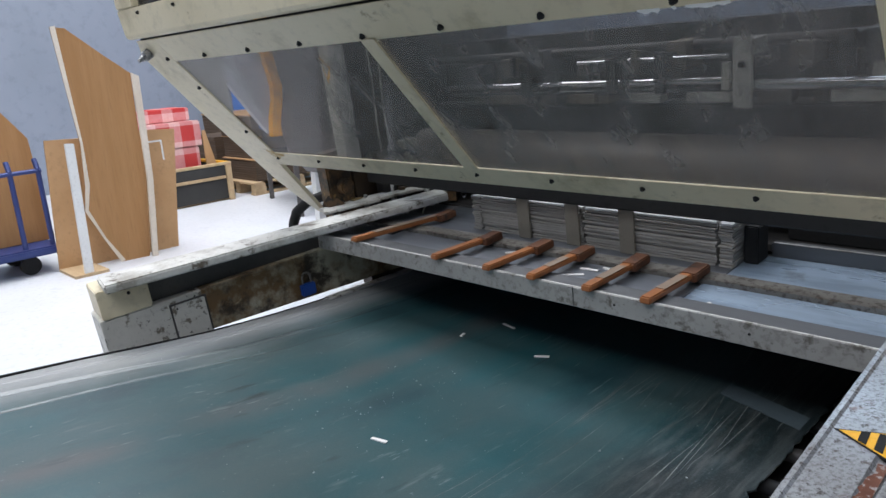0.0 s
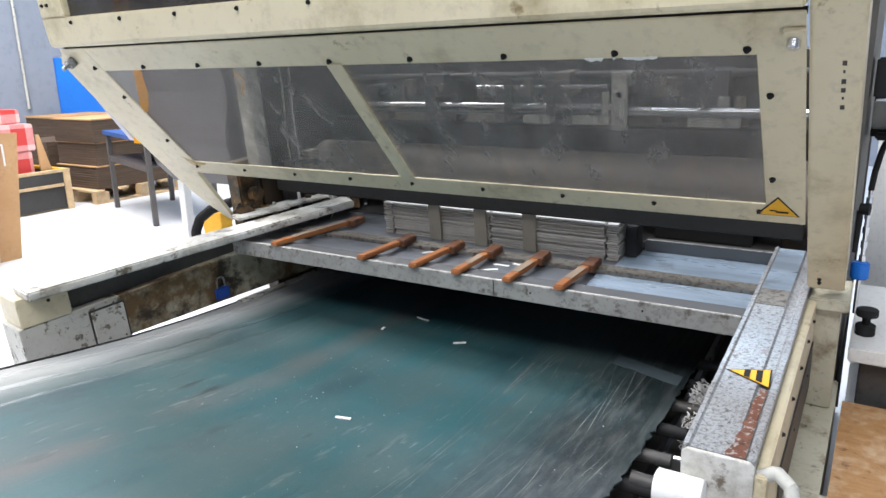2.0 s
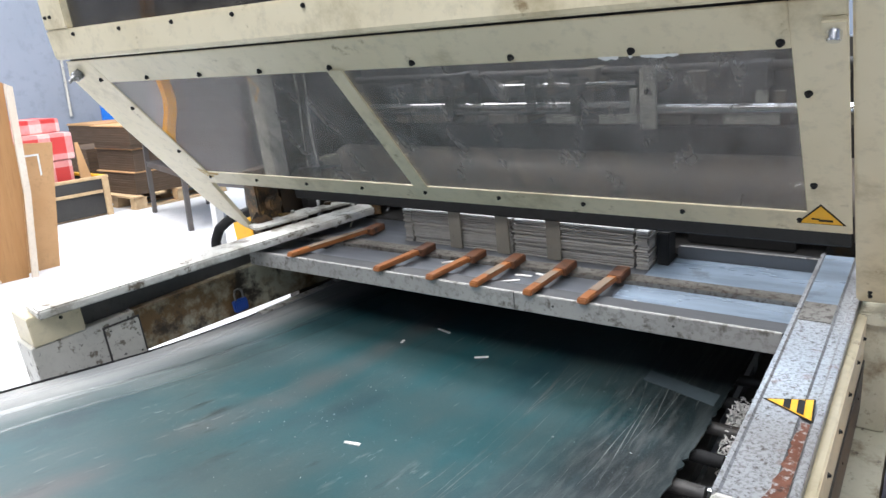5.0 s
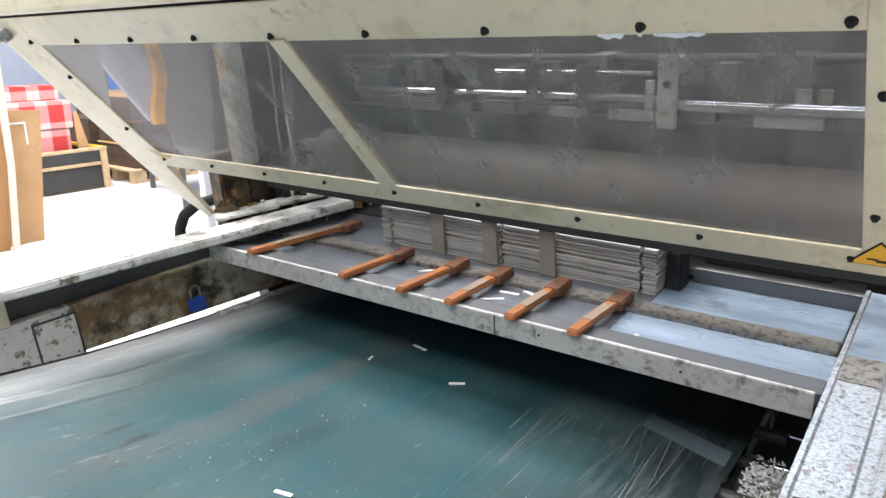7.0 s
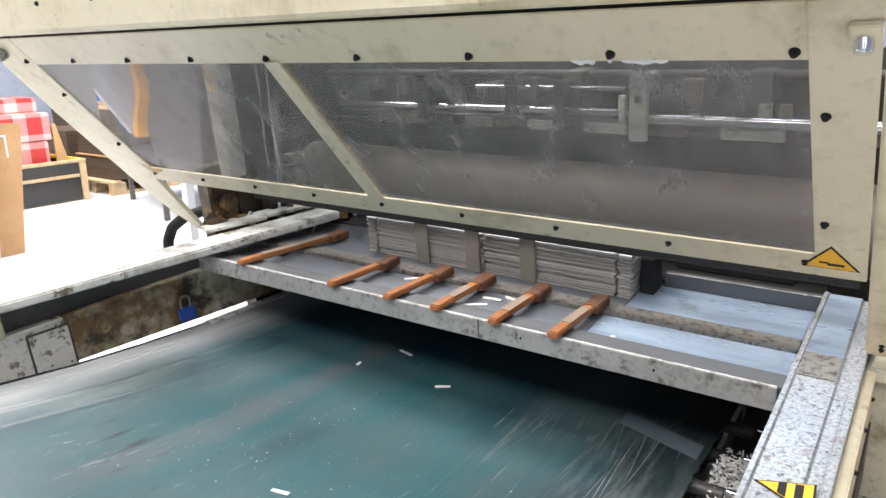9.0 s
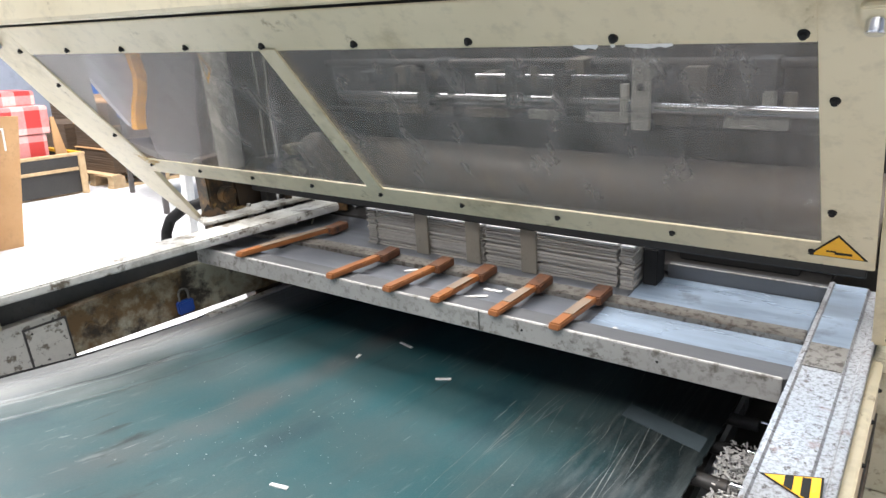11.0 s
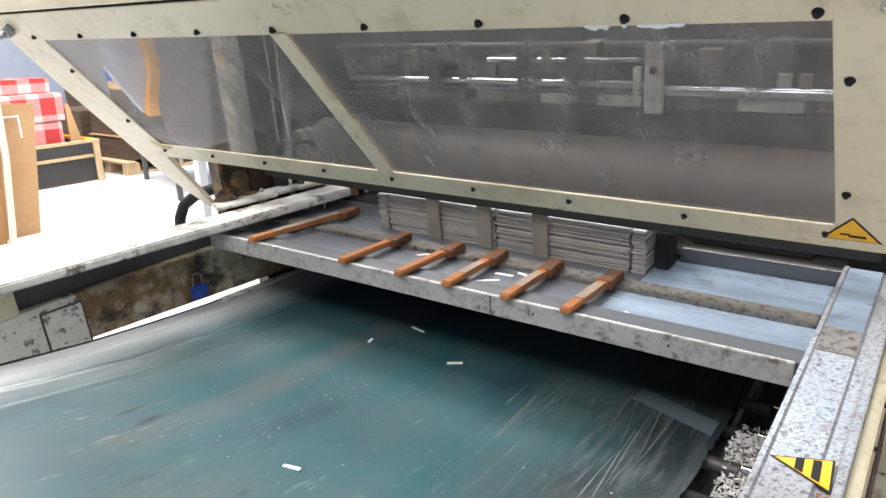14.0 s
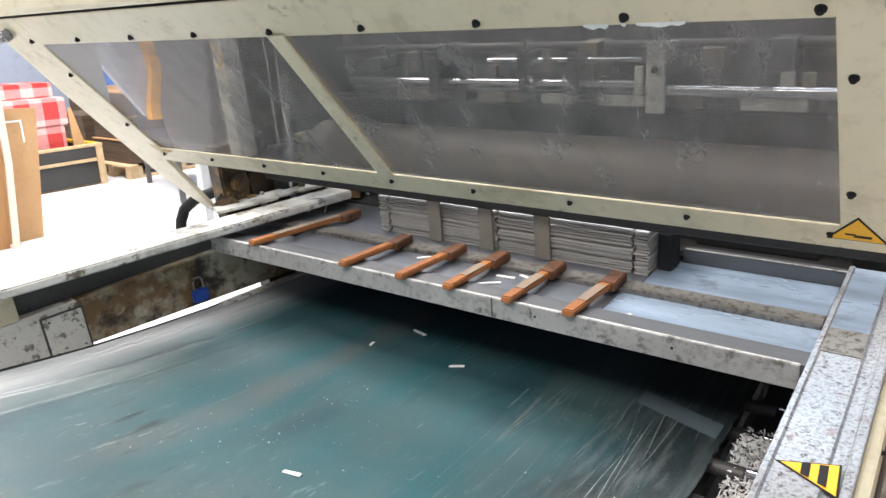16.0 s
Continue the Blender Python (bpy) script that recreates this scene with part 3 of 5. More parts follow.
part("post", bm, CREAM_DIRTY, right_frame, bevel=0.004)
bm = bmesh.new()
box(bm, 0.104, 0.178, 0.05, 0.62, 0.36, 0.554)
part("base", bm, CREAM_DIRTY, right_frame, bevel=0.004)
for x, s in ((0.118, 0.70), (0.118, 0.715)):
    o = screw(right_frame, 0, 0, 0)
    o.matrix_basis = SL @ Matrix.Translation((x, s, 0)) @ Matrix.Scale(0.7, 4)
bm = bmesh.new()
for i in range(6):
    w_ = 0.0015 + 0.0022 * abs(math.sin(2.1 * i + 1))
    v = box(bm, 0.143 - w_, 0.143 + w_, 0.03 + 0.020 * i, 0.033 + 0.020 * i + 2 * w_, 0.0001, 0.0008)
    bmesh.ops.transform(bm, matrix=SL, verts=v)
part("worn_marking", bm, DARK, right_frame, "worn dark marking")

# ---- left beam ----
BEAM = M @ Matrix.Translation((-1.876, -0.035, 0)) @ Matrix.Rotation(radians(-8.5), 4, "Z")
beam = thing("side_beam", "grease-stained cream steel side beam with a worn white cap", "machine beam", m=BEAM)
bm = bmesh.new()
for w in box(bm, -0.05, 0.0, -0.012, 1.15, 0.590, 0.735):
    w.co.z -= 0.04 if w.co.y > 1 and w.co.z < 0.6 else 0.0
part("web", bm, OLD_CREAM, beam, bevel=0.003)
bm = bmesh.new()
box(bm, -0.14, 0.0, -0.325, -0.0125, 0.40, 0.735)
part("web_end", bm, END_PLATE, beam, "scuffed grey beam end", bevel=0.003)
bm = bmesh.new()
box(bm, 0.0003, 0.003, -0.121, -0.002, 0.579, 0.718)
part("gasket", bm, DARK, beam)
bm = bmesh.new()
box(bm, -0.13, -0.035, -0.16, 1.15, 0.7355, 0.80)
part("recess", bm, DARK, beam)
bm = bmesh.new()
box(bm, -0.138, 0.004, -0.315, -0.165, 0.7355, 0.828)
blk = part("end_block", bm, CREAM, beam, bevel=0.003)
screw(beam, -0.0, -0.225, 0.80, Matrix.Rotation(radians(90), 4, "Y"), 0.8).location.x = 0.0045
bm = bmesh.new()
prism(bm, [(-1.862, -0.335), (-1.545, 0.80), (-1.632, 0.85), (-1.99, -0.31)], "z", 0.829, 0.857)
bmesh.ops.transform(bm, matrix=BEAM.inverted() @ M, verts=bm.verts)
part("cap", bm, WHITE_CAP, beam, "chipped white painted cap", bevel=0.005)
bm = bmesh.new()
prism(bm, [(-1.790, 0.42), (-1.715, 0.62), (-1.735, 0.63), (-1.640, 0.865), (-1.700, 0.905), (-1.775, 0.70), (-1.80, 0.70), (-1.865, 0.45)], "z", 0.8575, 0.868)
bmesh.ops.transform(bm, matrix=BEAM.inverted() @ M, verts=bm.verts)
part("second_strip", bm, WHITE_CAP, beam, bevel=0.004)
bm = bmesh.new()
box(bm, 0.0005, 0.008, -0.115, -0.008, 0.585, 0.712)
plate = part("access_plate", bm, END_PLATE, beam, "scratched grey access plate", bevel=0.002)
for y, z in ((-0.10, 0.70), (-0.022, 0.70), (-0.10, 0.60), (-0.022, 0.60)):
    o = screw(plate, 0.008, y, z, Matrix.Rotation(radians(90), 4, "Y"), 0.45)
bm = bmesh.new()
pipe(bm, [(0.004, 0.04 + 0.012 * i, 0.66 + 0.012 * math.sin(i * 1.1)) for i in range(7)], 0.004, 8)
part("weld_bead", bm, OLD_CREAM, beam, smooth=True)
lock = thing("padlock", "blue padlock with a steel shackle on the beam", "padlock", m=BEAM @ Matrix.Translation((0.02, 0.345, 0.618)))
bm = bmesh.new()
box(bm, -0.011, 0.011, -0.027, 0.027, -0.022, 0.022)
part("body", bm, LOCK_BLUE, lock, bevel=0.004)
bm = bmesh.new()
pipe(bm, [(0, -0.016, 0.02), (0, -0.016, 0.045)] + [(0, -0.016 * math.cos(a), 0.045 + 0.016 * math.sin(a)) for a in (0.5, 1.05, 1.57, 2.1, 2.64)] + [(0, 0.016, 0.045), (0, 0.016, 0.02)], 0.004, 8)
part("shackle", bm, SPECKLE, lock, smooth=True)

# ---- green belt ----
PROFILE = [(-2.0, 0.96), (-1.2, 0.83), (-0.75, 0.752), (-0.47, 0.697), (-0.28, 0.655), (-0.08, 0.615), (0.12, 0.585), (0.32, 0.56), (0.55, 0.54), (0.8, 0.522), (1.2, 0.50), (1.6, 0.49)]


def belt_height(y):
    for (a, za), (b, zb) in zip(PROFILE, PROFILE[1:]):
        if y <= b:
            return za + (zb - za) * (y - a) / (b - a)
    return PROFILE[-1][1]


def belt_z(x, y):
    z = belt_height(y) + 0.003 * math.sin(3.1 * x + 2 * y) + 0.0015 * math.sin(11 * x)
    edge = (x + 1.80)
    for at, lean, high, wide in ((0.05, 0.02, 0.002, 0.008), (0.085, 0.06, 0.002, 0.008), (0.203, 0.10, -0.003, 0.005), (0.215, 0.10, 0.003, 0.006), (0.315, 0.08, -0.003, 0.006)):
        z += high * math.exp(-((edge - at - lean * y - 0.006 * math.sin(5 * y + 40 * at)) / wide) ** 2)
    return z


belt = thing("conveyor_belt", "worn dark green conveyor belt with dust and scratches", "conveyor", m=M)
bm = bmesh.new()
nx, ny = 190, 240
grid = []
for j in range(ny + 1):
    y = -2.0 + 3.6 * j / ny
    row = []
    for i in range(nx + 1):
        x = -1.80 + (0.30 * i / 110 if i < 110 else 0.30 + 1.325 * (i - 110) / (nx - 110))
        if i == nx:
            x += 0.010 * noise.noise((0, y * 45, 0)) - 0.005 * (j % 2) * abs(noise.noise((3, y * 30, 0)))
        row.append(bm.verts.new((x, y, belt_z(x, y))))
    grid.append(row)
top = [bm.faces.new((grid[j][i], grid[j][i + 1], grid[j + 1][i + 1], grid[j + 1][i])) for j in range(ny) for i in range(nx)]
ext = bmesh.ops.extrude_face_region(bm, geom=top)
for g in ext["geom"]:
    if isinstance(g, bmesh.types.BMVert):
        g.co.z -= 0.004
part("belt", bm, BELT, belt, smooth=True)
# pale grey slanting patch just above the belt surface
bm = bmesh.new()
rows_ = [[bm.verts.new((x, y - 0.30 * (x + 0.39), belt_z(x, y - 0.30 * (x + 0.39)) + dz)) for x in (-0.39, -0.32, -0.25, -0.19)] for dz in (0.0002, 0.0012) for y in (0.487, 0.550)]
for a, b in ((0, 1), (2, 3), (0, 2), (1, 3)):
    for k in range(3):
        bm.faces.new((rows_[a][k], rows_[a][k + 1], rows_[b][k + 1], rows_[b][k]))
part("pale_belt_patch", bm, PALE_PATCH, belt, "pale grey slanting patch on the belt")
for name, x0, x1, ya, yb, lift, mat, lab in (("edge_seal", -1.811, -1.803, -0.95, 0.75, 0.002, BLACK, "black rubber edge seal"), ("guide_strip", -1.800, -1.768, 0.36, 0.78, 0.010, WHITE_CAP, "pale guide strip along the edge")):
    bm = bmesh.new()
    steps = 16
    ring = []
    for k in range(steps + 1):
        y = ya + (yb - ya) * k / steps
        z = belt_height(y) + lift
        ring.append([bm.verts.new(c) for c in ((x0, y, z - 0.007), (x1, y, z - 0.007), (x1, y, z), (x0, y, z))])
    for p, q in zip(ring, ring[1:]):
        for e in range(4):
            bm.faces.new((p[e], p[(e + 1) % 4], q[(e + 1) % 4], q[e]))
    bm.faces.new(ring[0]), bm.faces.new(ring[-1][::-1])
    part(name, bm, mat, belt, lab)
bm = bmesh.new()
box(bm, -1.80, -0.2, -1.9, 1.6, 0.40, 0.44)
part("bed_plate", bm, DARK, belt)
for i in range(7):
    y = 0.66 - 0.145 * i
    z = belt_height(y) - 0.030
    bm = bmesh.new()
    tube(bm, (-0.24, y, z), (-0.115, y, z), 0.016, 18)
    roller = part("roller", bm, BLACK if i % 2 else DARK, belt, "dark idler roller end", smooth=True)
    bm = bmesh.new()
    tube(bm, (-0.11, y, z + 0.012), (-0.012, y, z + 0.012), 0.007, 12)
    part("axle", bm, CHROME, roller, "bright steel axle", smooth=True)
bm = bmesh.new()
tube(bm, (-1.80, -1.98, 0.91), (-0.18, -1.98, 0.91), 0.05, 28)
part("drum", bm, DARK, belt, smooth=True)
for x in (-1.70, -0.30):
    for y, z0, z1 in ((-1.55, 0.26, 0.3995), (1.30, -0.02, 0.3995)):
        bm = bmesh.new()
        box(bm, x - 0.03, x + 0.03, y, y + 0.06, z0, z1)
        part("leg", bm, DARK, belt)

# ---- right rail ----
rail = thing("guide_rail", "worn bare steel channel rail with rust along its top", "machine rail", m=M)
bm = bmesh.new()
prism(bm, [(-0.012, 0.795), (0.098, 0.795), (0.098, 0.868), (0.086, 0.868), (0.082, 0.861), (0.066, 0.861), (0.062, 0.866), (0.0, 0.866), (-0.004, 0.870), (-0.012, 0.870)], "y", -0.283, 0.73)
part("channel", bm, RAIL, rail, bevel=0.0015)
bm = bmesh.new()
rust_left = []
for k in range(34):
    y = -0.282 + 0.0068 * k
    f = k / 33
    rust_left.append((min(0.079, 0.052 + 0.018 * f ** 0.7 + 0.007 * noise.noise((y * 60, 1.7, 0)) + 0.003 * noise.noise((y * 190, 5.1, 0))), y))
prism(bm, [(0.082, -0.058), (0.082, -0.282)] + rust_left, "z", 0.8662, 0.8667)
part("rust_streak", bm, RUST, rail, "rust streak in the groove")
bm = bmesh.new()
box(bm, -0.0035, 0.061, 0.33, 0.425, 0.8664, 0.8676)
part("worn_patch", bm, SPECKLE, rail, "dull brown worn patch")
# bluish tint of the far rail top, laid on as a thin strip
bm = bmesh.new()
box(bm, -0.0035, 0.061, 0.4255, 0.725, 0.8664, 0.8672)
part("blue_tint_strip", bm, PLATE_SHEEN, rail, "bluish tint of the far rail top")
bm = bmesh.new()
prism(bm, [(-0.012, 0.70), (0.098, 0.70), (0.098, 0.858), (0.09, 0.866), (-0.004, 0.866), (-0.012, 0.858)], "y", -0.292, -0.2835)
end = part("end_plate", bm, WHITE_CAP, rail, "chipped cream end plate", bevel=0.001)
bm = bmesh.new()
tube(bm, (-0.045, -0.315, 0.800), (0.03, -0.315, 0.800), 0.028, 24)
part("end_roller", bm, WHITE, rail, "white plastic roller", bevel=0.002, smooth=True)
bm = bmesh.new()
tube(bm, (-0.085, -0.315, 0.800), (-0.045, -0.315, 0.800), 0.012, 16)
part("shaft_end", bm, DARK, rail, smooth=True)
bm = bmesh.new()
pipe(bm, [(0.100, -0.275, 0.835), (0.128, -0.270, 0.848), (0.150, -0.285, 0.838), (0.162, -0.31, 0.80), (0.165, -0.33, 0.74)], 0.011, 12)
part("lever", bm, GREY_PLATE, rail, "grey clamp lever", smooth=True)
bm = bmesh.new()
box(bm, 0.0985, 0.116, -0.29, 0.46, 0.60, 0.846)
cheek = part("side_plate", bm, CREAM, rail, bevel=0.003)
for y in (-0.22, -0.10, 0.03, 0.16, 0.29, 0.40):
    screw(rail, 0.116, y, 0.81, Matrix.Rotation(radians(90), 4, "Y"), 0.7)
for y in (-0.16, 0.1, 0.34):
    screw(rail, 0.116, y, 0.70, Matrix.Rotation(radians(90), 4, "Y"), 0.7)
bm = bmesh.new()
box(bm, 0.1165, 0.120, -0.1, 0.44, 0.62, 0.74)
part("slide_strip", bm, DARK, rail)
bm = bmesh.new()
box(bm, 0.1165, 0.20, -0.28, 0.05, 0.36, 0.60)
part("lower_box", bm, CREAM_DIRTY, rail, bevel=0.004)
bm = bmesh.new()
box(bm, -0.012, 0.09, -0.27, 0.73, 0.40, 0.7945)
part("inner_web", bm, DARK, rail)
for y in (-0.2, 0.5):
    bm = bmesh.new()
    box(bm, 0.0, 0.10, y, y + 0.2, 0.07 - 0.1 * y, 0.3995)
    part("leg", bm, DARK, rail)
sign2 = thing("warning_sign", "yellow and black striped triangle sticker on the rail", "sign", m=M @ Matrix.Translation((0, 0, 0.8665)))
triangle_sign(sign2, ((0.002, -0.008), (0.079, 0.022), (0.085, -0.052)), stripes=2)

# ---- delivery table under the guard ----
table = thing("delivery_table", "steel delivery table with cast front rail", "machine table", m=M)
bm = bmesh.new()
prism(bm, [(0.362, 0.757), (0.372, 0.757), (0.372, 0.808), (0.370, 0.811), (0.364, 0.809)], "x", -1.775, -0.035)
front = part("front_rail", bm, ALU, table, "cast aluminium front rail with stamped marks", bevel=0.0015)
for x in (-0.585, -0.27):
    screw(front, x, 0.3635, 0.785, SIDE, 0.45)
bm = bmesh.new()
box(bm, -0.7015, -0.6995, 0.3612, 0.364, 0.757, 0.808)
part("joint_line", bm, DARK, front)
# right-hand plates carry the blue reflection as colour, left-hand ones stay grey
for name, b, mat, lab in (
    ("front_strip", (-1.772, -0.026, 0.3725, 0.428, 0.778, 0.806), DULL, "dull grey strip behind the rail"),
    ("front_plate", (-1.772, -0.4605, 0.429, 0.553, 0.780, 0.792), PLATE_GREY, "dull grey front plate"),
    ("front_plate", (-0.460, -0.022, 0.429, 0.553, 0.780, 0.792), PLATE_SHEEN, "front plate with bluish reflection in its colour"),
    ("cross_bar", (-1.775, -0.03, 0.554, 0.604, 0.770, 0.803), SPECKLE, "mottled brown steel cross bar"),
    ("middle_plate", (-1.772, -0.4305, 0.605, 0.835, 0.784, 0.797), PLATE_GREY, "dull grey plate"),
    ("middle_plate", (-0.430, -0.03, 0.605, 0.773, 0.784, 0.797), PLATE_SHEEN, "plate with bluish reflection in its colour"),
    ("rear_bar", (-0.385, -0.005, 0.774, 0.800, 0.770, 0.832), DULL, "dull grey rear bar"),
    # light catching the rear bar's upper edge, set as a white strip
    ("lit_edge", (-0.380, -0.010, 0.774, 0.779, 0.8322, 0.8345), WHITE_CAP, "lit upper edge of the rear bar as a pale strip"),
    ("rear_plate", (-1.775, -0.03, 0.871, 1.35, 0.770, 0.79), DARK, "dark rear plate")):
    bm = bmesh.new()
    box(bm, *b)
    part(name, bm, mat, table, lab, bevel=0.0015)
bm = bmesh.new()
box(bm, -0.40, -0.10, 0.92, 1.25, 0.7905, 0.83)
part("motor_cover", bm, BLACK, table, bevel=0.004)
bm = bmesh.new()
box(bm, -1.60, -1.53, 0.50, 0.553, 0.7925, 0.806)
part("stop_block", bm, DARK, table, bevel=0.003)
bm = bmesh.new()
box(bm, -1.72, -0.06, 0.52, 1.3, 0.70, 0.756)
part("underframe", bm, DARK, table)


def finger(x, x2, y0, y1, label, w=0.028, worn=None):
    f = thing("stripping_finger", label, "machine finger", "orange fingers on the table", m=M)
    bm = bmesh.new()
    v = box(bm, -w / 2, w / 2, y0, y1, 0.0, 0.015)
    for p in v:
        k = (p.co.y - y0) / (y1 - y0)
        p.co.x += x + (x2 - x) * k
        p.co.z += 0.8125 - 0.004 * k
        if k < 0.5 and p.co.z > 0.822:
            p.co.y += 0.006
    part("bar", bm, FINGER, f, bevel=0.003)
    if worn:
        bm = bmesh.new()
        v = box(bm, -w / 2 + 0.002, w / 2 - 0.002, y0 + worn[0], y0 + worn[1], 0.0, 0.0012)
        for p in v:
            k = (p.co.y - y0) / (y1 - y0)
            p.co.x += x + (x2 - x) * k
            p.co.z += 0.8277 - 0.004 * k
        part("worn_top", bm, TAN, f, "bare tan worn patch")
    bm = bmesh.new()
    box(bm, x2 - 0.020, x2 + 0.020, y1 - 0.055, y1 + 0.022, 0.8035, 0.8262)
    part("clamp", bm, CLAMP, f, "dark rusty clamp", bevel=0.003)


finger(-1.555, -1.455, 0.352, 0.70, "long orange-brown finger bar with grey worn top", 0.03, worn=(0.075, 0.335))
for a, b in ((-1.172, -1.138), (-0.972, -0.945), (-0.820, -0.806), (-0.652, -0.640), (-0.496, -0.480)):
    worn = {-0.820: (0.07, 0.15), -0.652: (0.06, 0.155), -0.496: (0.065, 0.16)}.get(a)
    finger(a, b, 0.345, 0.575, "orange-brown finger bar with tan worn top" if worn else "orange-brown finger bar lying over the rail", worn=worn)

# straps in front of the stack
for x in (-1.07, -0.892, -0.716):
    bm = bmesh.new()
    box(bm, x - 0.023, x + 0.023, 0.642, 0.650, 0.7975, 0.985)
    single("retaining_strap", bm, STRAP, "flat mottled steel strap holding the stack", "strap", "straps before the stack", m=M, bevel=0.0015)

# stack of folded blanks
stack = thing("cardboard_stack", "stack of flat grey folded cardboard blanks", "cardboard stack", m=M)
rnd = random.Random(4)
zs = 0.7975
for k in range(16):
    h = 0.0072
    bm = bmesh.new()
    j = rnd.uniform(-0.002, 0.002)
    for a, b in ((-1.29, -1.257), (-1.251, -0.866), (-0.858, -0.474), (-0.467, -0.432)):
        cuts = max(2, int((b - a) / 0.032))
        y0, dent = 0.6525 + rnd.uniform(0, 0.009), rnd.uniform(0.0014, 0.0030)
        d0, d1 = rnd.uniform(-0.002, 0.002), rnd.uniform(-0.002, 0.002)
        rows_ = []
        for i in range(cuts + 1):
            x = a + j + d0 + (b - a + d1 - d0) * i / cuts
            sag = 0.0012 * noise.noise(Vector((x * 14, k * 3.1, 0)))
            yy = y0 + 0.003 * noise.noise(Vector((x * 30, k * 5.7, 4)))
            lo, hi = zs + max(0.0, sag), zs + h - dent + sag
            rows_.append([bm.verts.new(p) for p in ((x, yy, lo), (x, yy, hi), (x, 0.71, zs + h - 0.0008), (x, 0.71, zs))])
        for p, q in zip(rows_, rows_[1:]):
            for e in range(4):
                bm.faces.new((p[e], p[(e + 1) % 4], q[(e + 1) % 4], q[e]))
        bm.faces.new(rows_[0]), bm.faces.new(rows_[-1][::-1])
    box(bm, -1.29 + j, -0.432 + j, 0.7102, 0.83, zs + 0.0005, zs + h - 0.0008)
    bmesh.ops.recalc_face_normals(bm, faces=bm.faces)
    # only the top blank gets the glare-lightened colour
    part("blank", bm, BOARD_GLARE if k == 15 else BOARD, stack, "glossy top blank with the glare in its pale colour" if k == 15 else "")
    zs += h
bm = bmesh.new()
box(bm, -0.424, -0.388, 0.70, 0.76, 0.7975, 0.895)
single("side_stop", bm, BLACK, "black side stop beside the stack", "machine stop", m=M, bevel=0.003)

# ---- inside the machine ----
inner = thing("printing_unit", "dark machine interior with grey cylinder and steel shafts", "machine unit", m=M)
bm = bmesh.new()
tube(bm, (-1.825, 0.99, 0.935), (0.06, 0.99, 0.935), 0.115, 48)
part("cylinder", bm, CYL, inner, "brown-grey rubber cylinder", smooth=True)
bm = bmesh.new()
prism(bm, [(0.612, 0.936), (0.618, 0.930), (0.6415, 0.930), (0.6415, 1.0), (0.612, 1.0)], "x", -1.76, 0.06)
part("stop_bar", bm, BLACK, inner, "dull black steel bar", bevel=0.002)
for x0, x1, y, z, r in ((-1.60, -0.50, 0.93, 1.214, 0.010), (-0.545, 0.06, 0.93, 1.199, 0.015), (-1.60, 0.06, 0.945, 1.186, 0.006), (-1.76, 0.06, 1.05, 1.30, 0.014), (-1.76, 0.06, 1.02, 1.14, 0.011)):
    bm = bmesh.new()
    tube(bm, (x0, y, z), (x1, y, z), r, 20)
    part("shaft", bm, CHROME if y < 0.94 else DULL if y < 1 else DARK, inner, "polished steel shaft" if y < 1 else "dull dark shaft", smooth=True)
bm = bmesh.new()
box(bm, -1.78, 0.08, 1.10, 1.16, 1.13, 1.36)
part("cross_beam", bm, DARK, inner)
for i in range(10):
    x = -1.55 + 0.165 * i + 0.02 * math.sin(i * 2.3)
    bm = bmesh.new()
    box(bm, x - 0.03, x + 0.03, 0.99, 1.0995, 1.235, 1.275 + 0.02 * (i % 3))
    tube(bm, (x, 0.985, 1.255), (x, 0.992, 1.255), 0.012, 14)
    c = part("clamp_block", bm, STRAP if i % 2 else DULL, inner, bevel=0.003)
    bm = bmesh.new()
    box(bm, x + 0.045, x + 0.10, 0.95, 1.0995, 1.150, 1.185)
    part("lug", bm, SPECKLE if i % 3 else STRAP, inner, bevel=0.003)
for x, z0, z1, w, mat in ((-0.513, 1.145, 1.325, 0.024, GREY_PLATE), (-0.90, 1.19, 1.31, 0.016, DARK), (-0.745, 1.185, 1.30, 0.014, DARK), (-0.27, 1.235, 1.325, 0.018, DULL), (-1.22, 1.18, 1.29, 0.018, DARK)):
    bm = bmesh.new()
    box(bm, x - w, x + w, 0.895, 0.912, z0, z1)
    box(bm, x - w * 0.7, x + w * 0.7, 0.9125, 1.02, z1 - 0.05, z1 - 0.01)
    br = part("bracket", bm, mat, inner, bevel=0.002)
    bm = bmesh.new()
    tube(bm, (x, 0.89, z0 + 0.62 * (z1 - z0)), (x, 0.8948, z0 + 0.62 * (z1 - z0)), 0.009, 12)
    part("screw", bm, BLACK, br, "dark screw head")
rf = random.Random(12)
for i in range(22):
    bm = bmesh.new()
    x, z, w_, h = -1.45 + 0.068 * i + rf.uniform(-0.02, 0.02), rf.choice((1.225, 1.245, 1.275)), rf.uniform(0.007, 0.016), rf.uniform(0.014, 0.040)
    y = rf.uniform(0.915, 0.945)
    if i % 4 == 0:
        tube(bm, (x, y, z), (x, y + 0.02, z), w_, 14)
        tube(bm, (x, y - 0.006, z), (x, y, z), 0.5 * w_, 8)
    else:
        box(bm, x - w_, x + w_, y, y + 0.018, z - h, z + h)
    part("fitting", bm, (DULL, SPECKLE, DARK, GREY_PLATE, STRAP)[i % 5], inner, bevel=0.002)
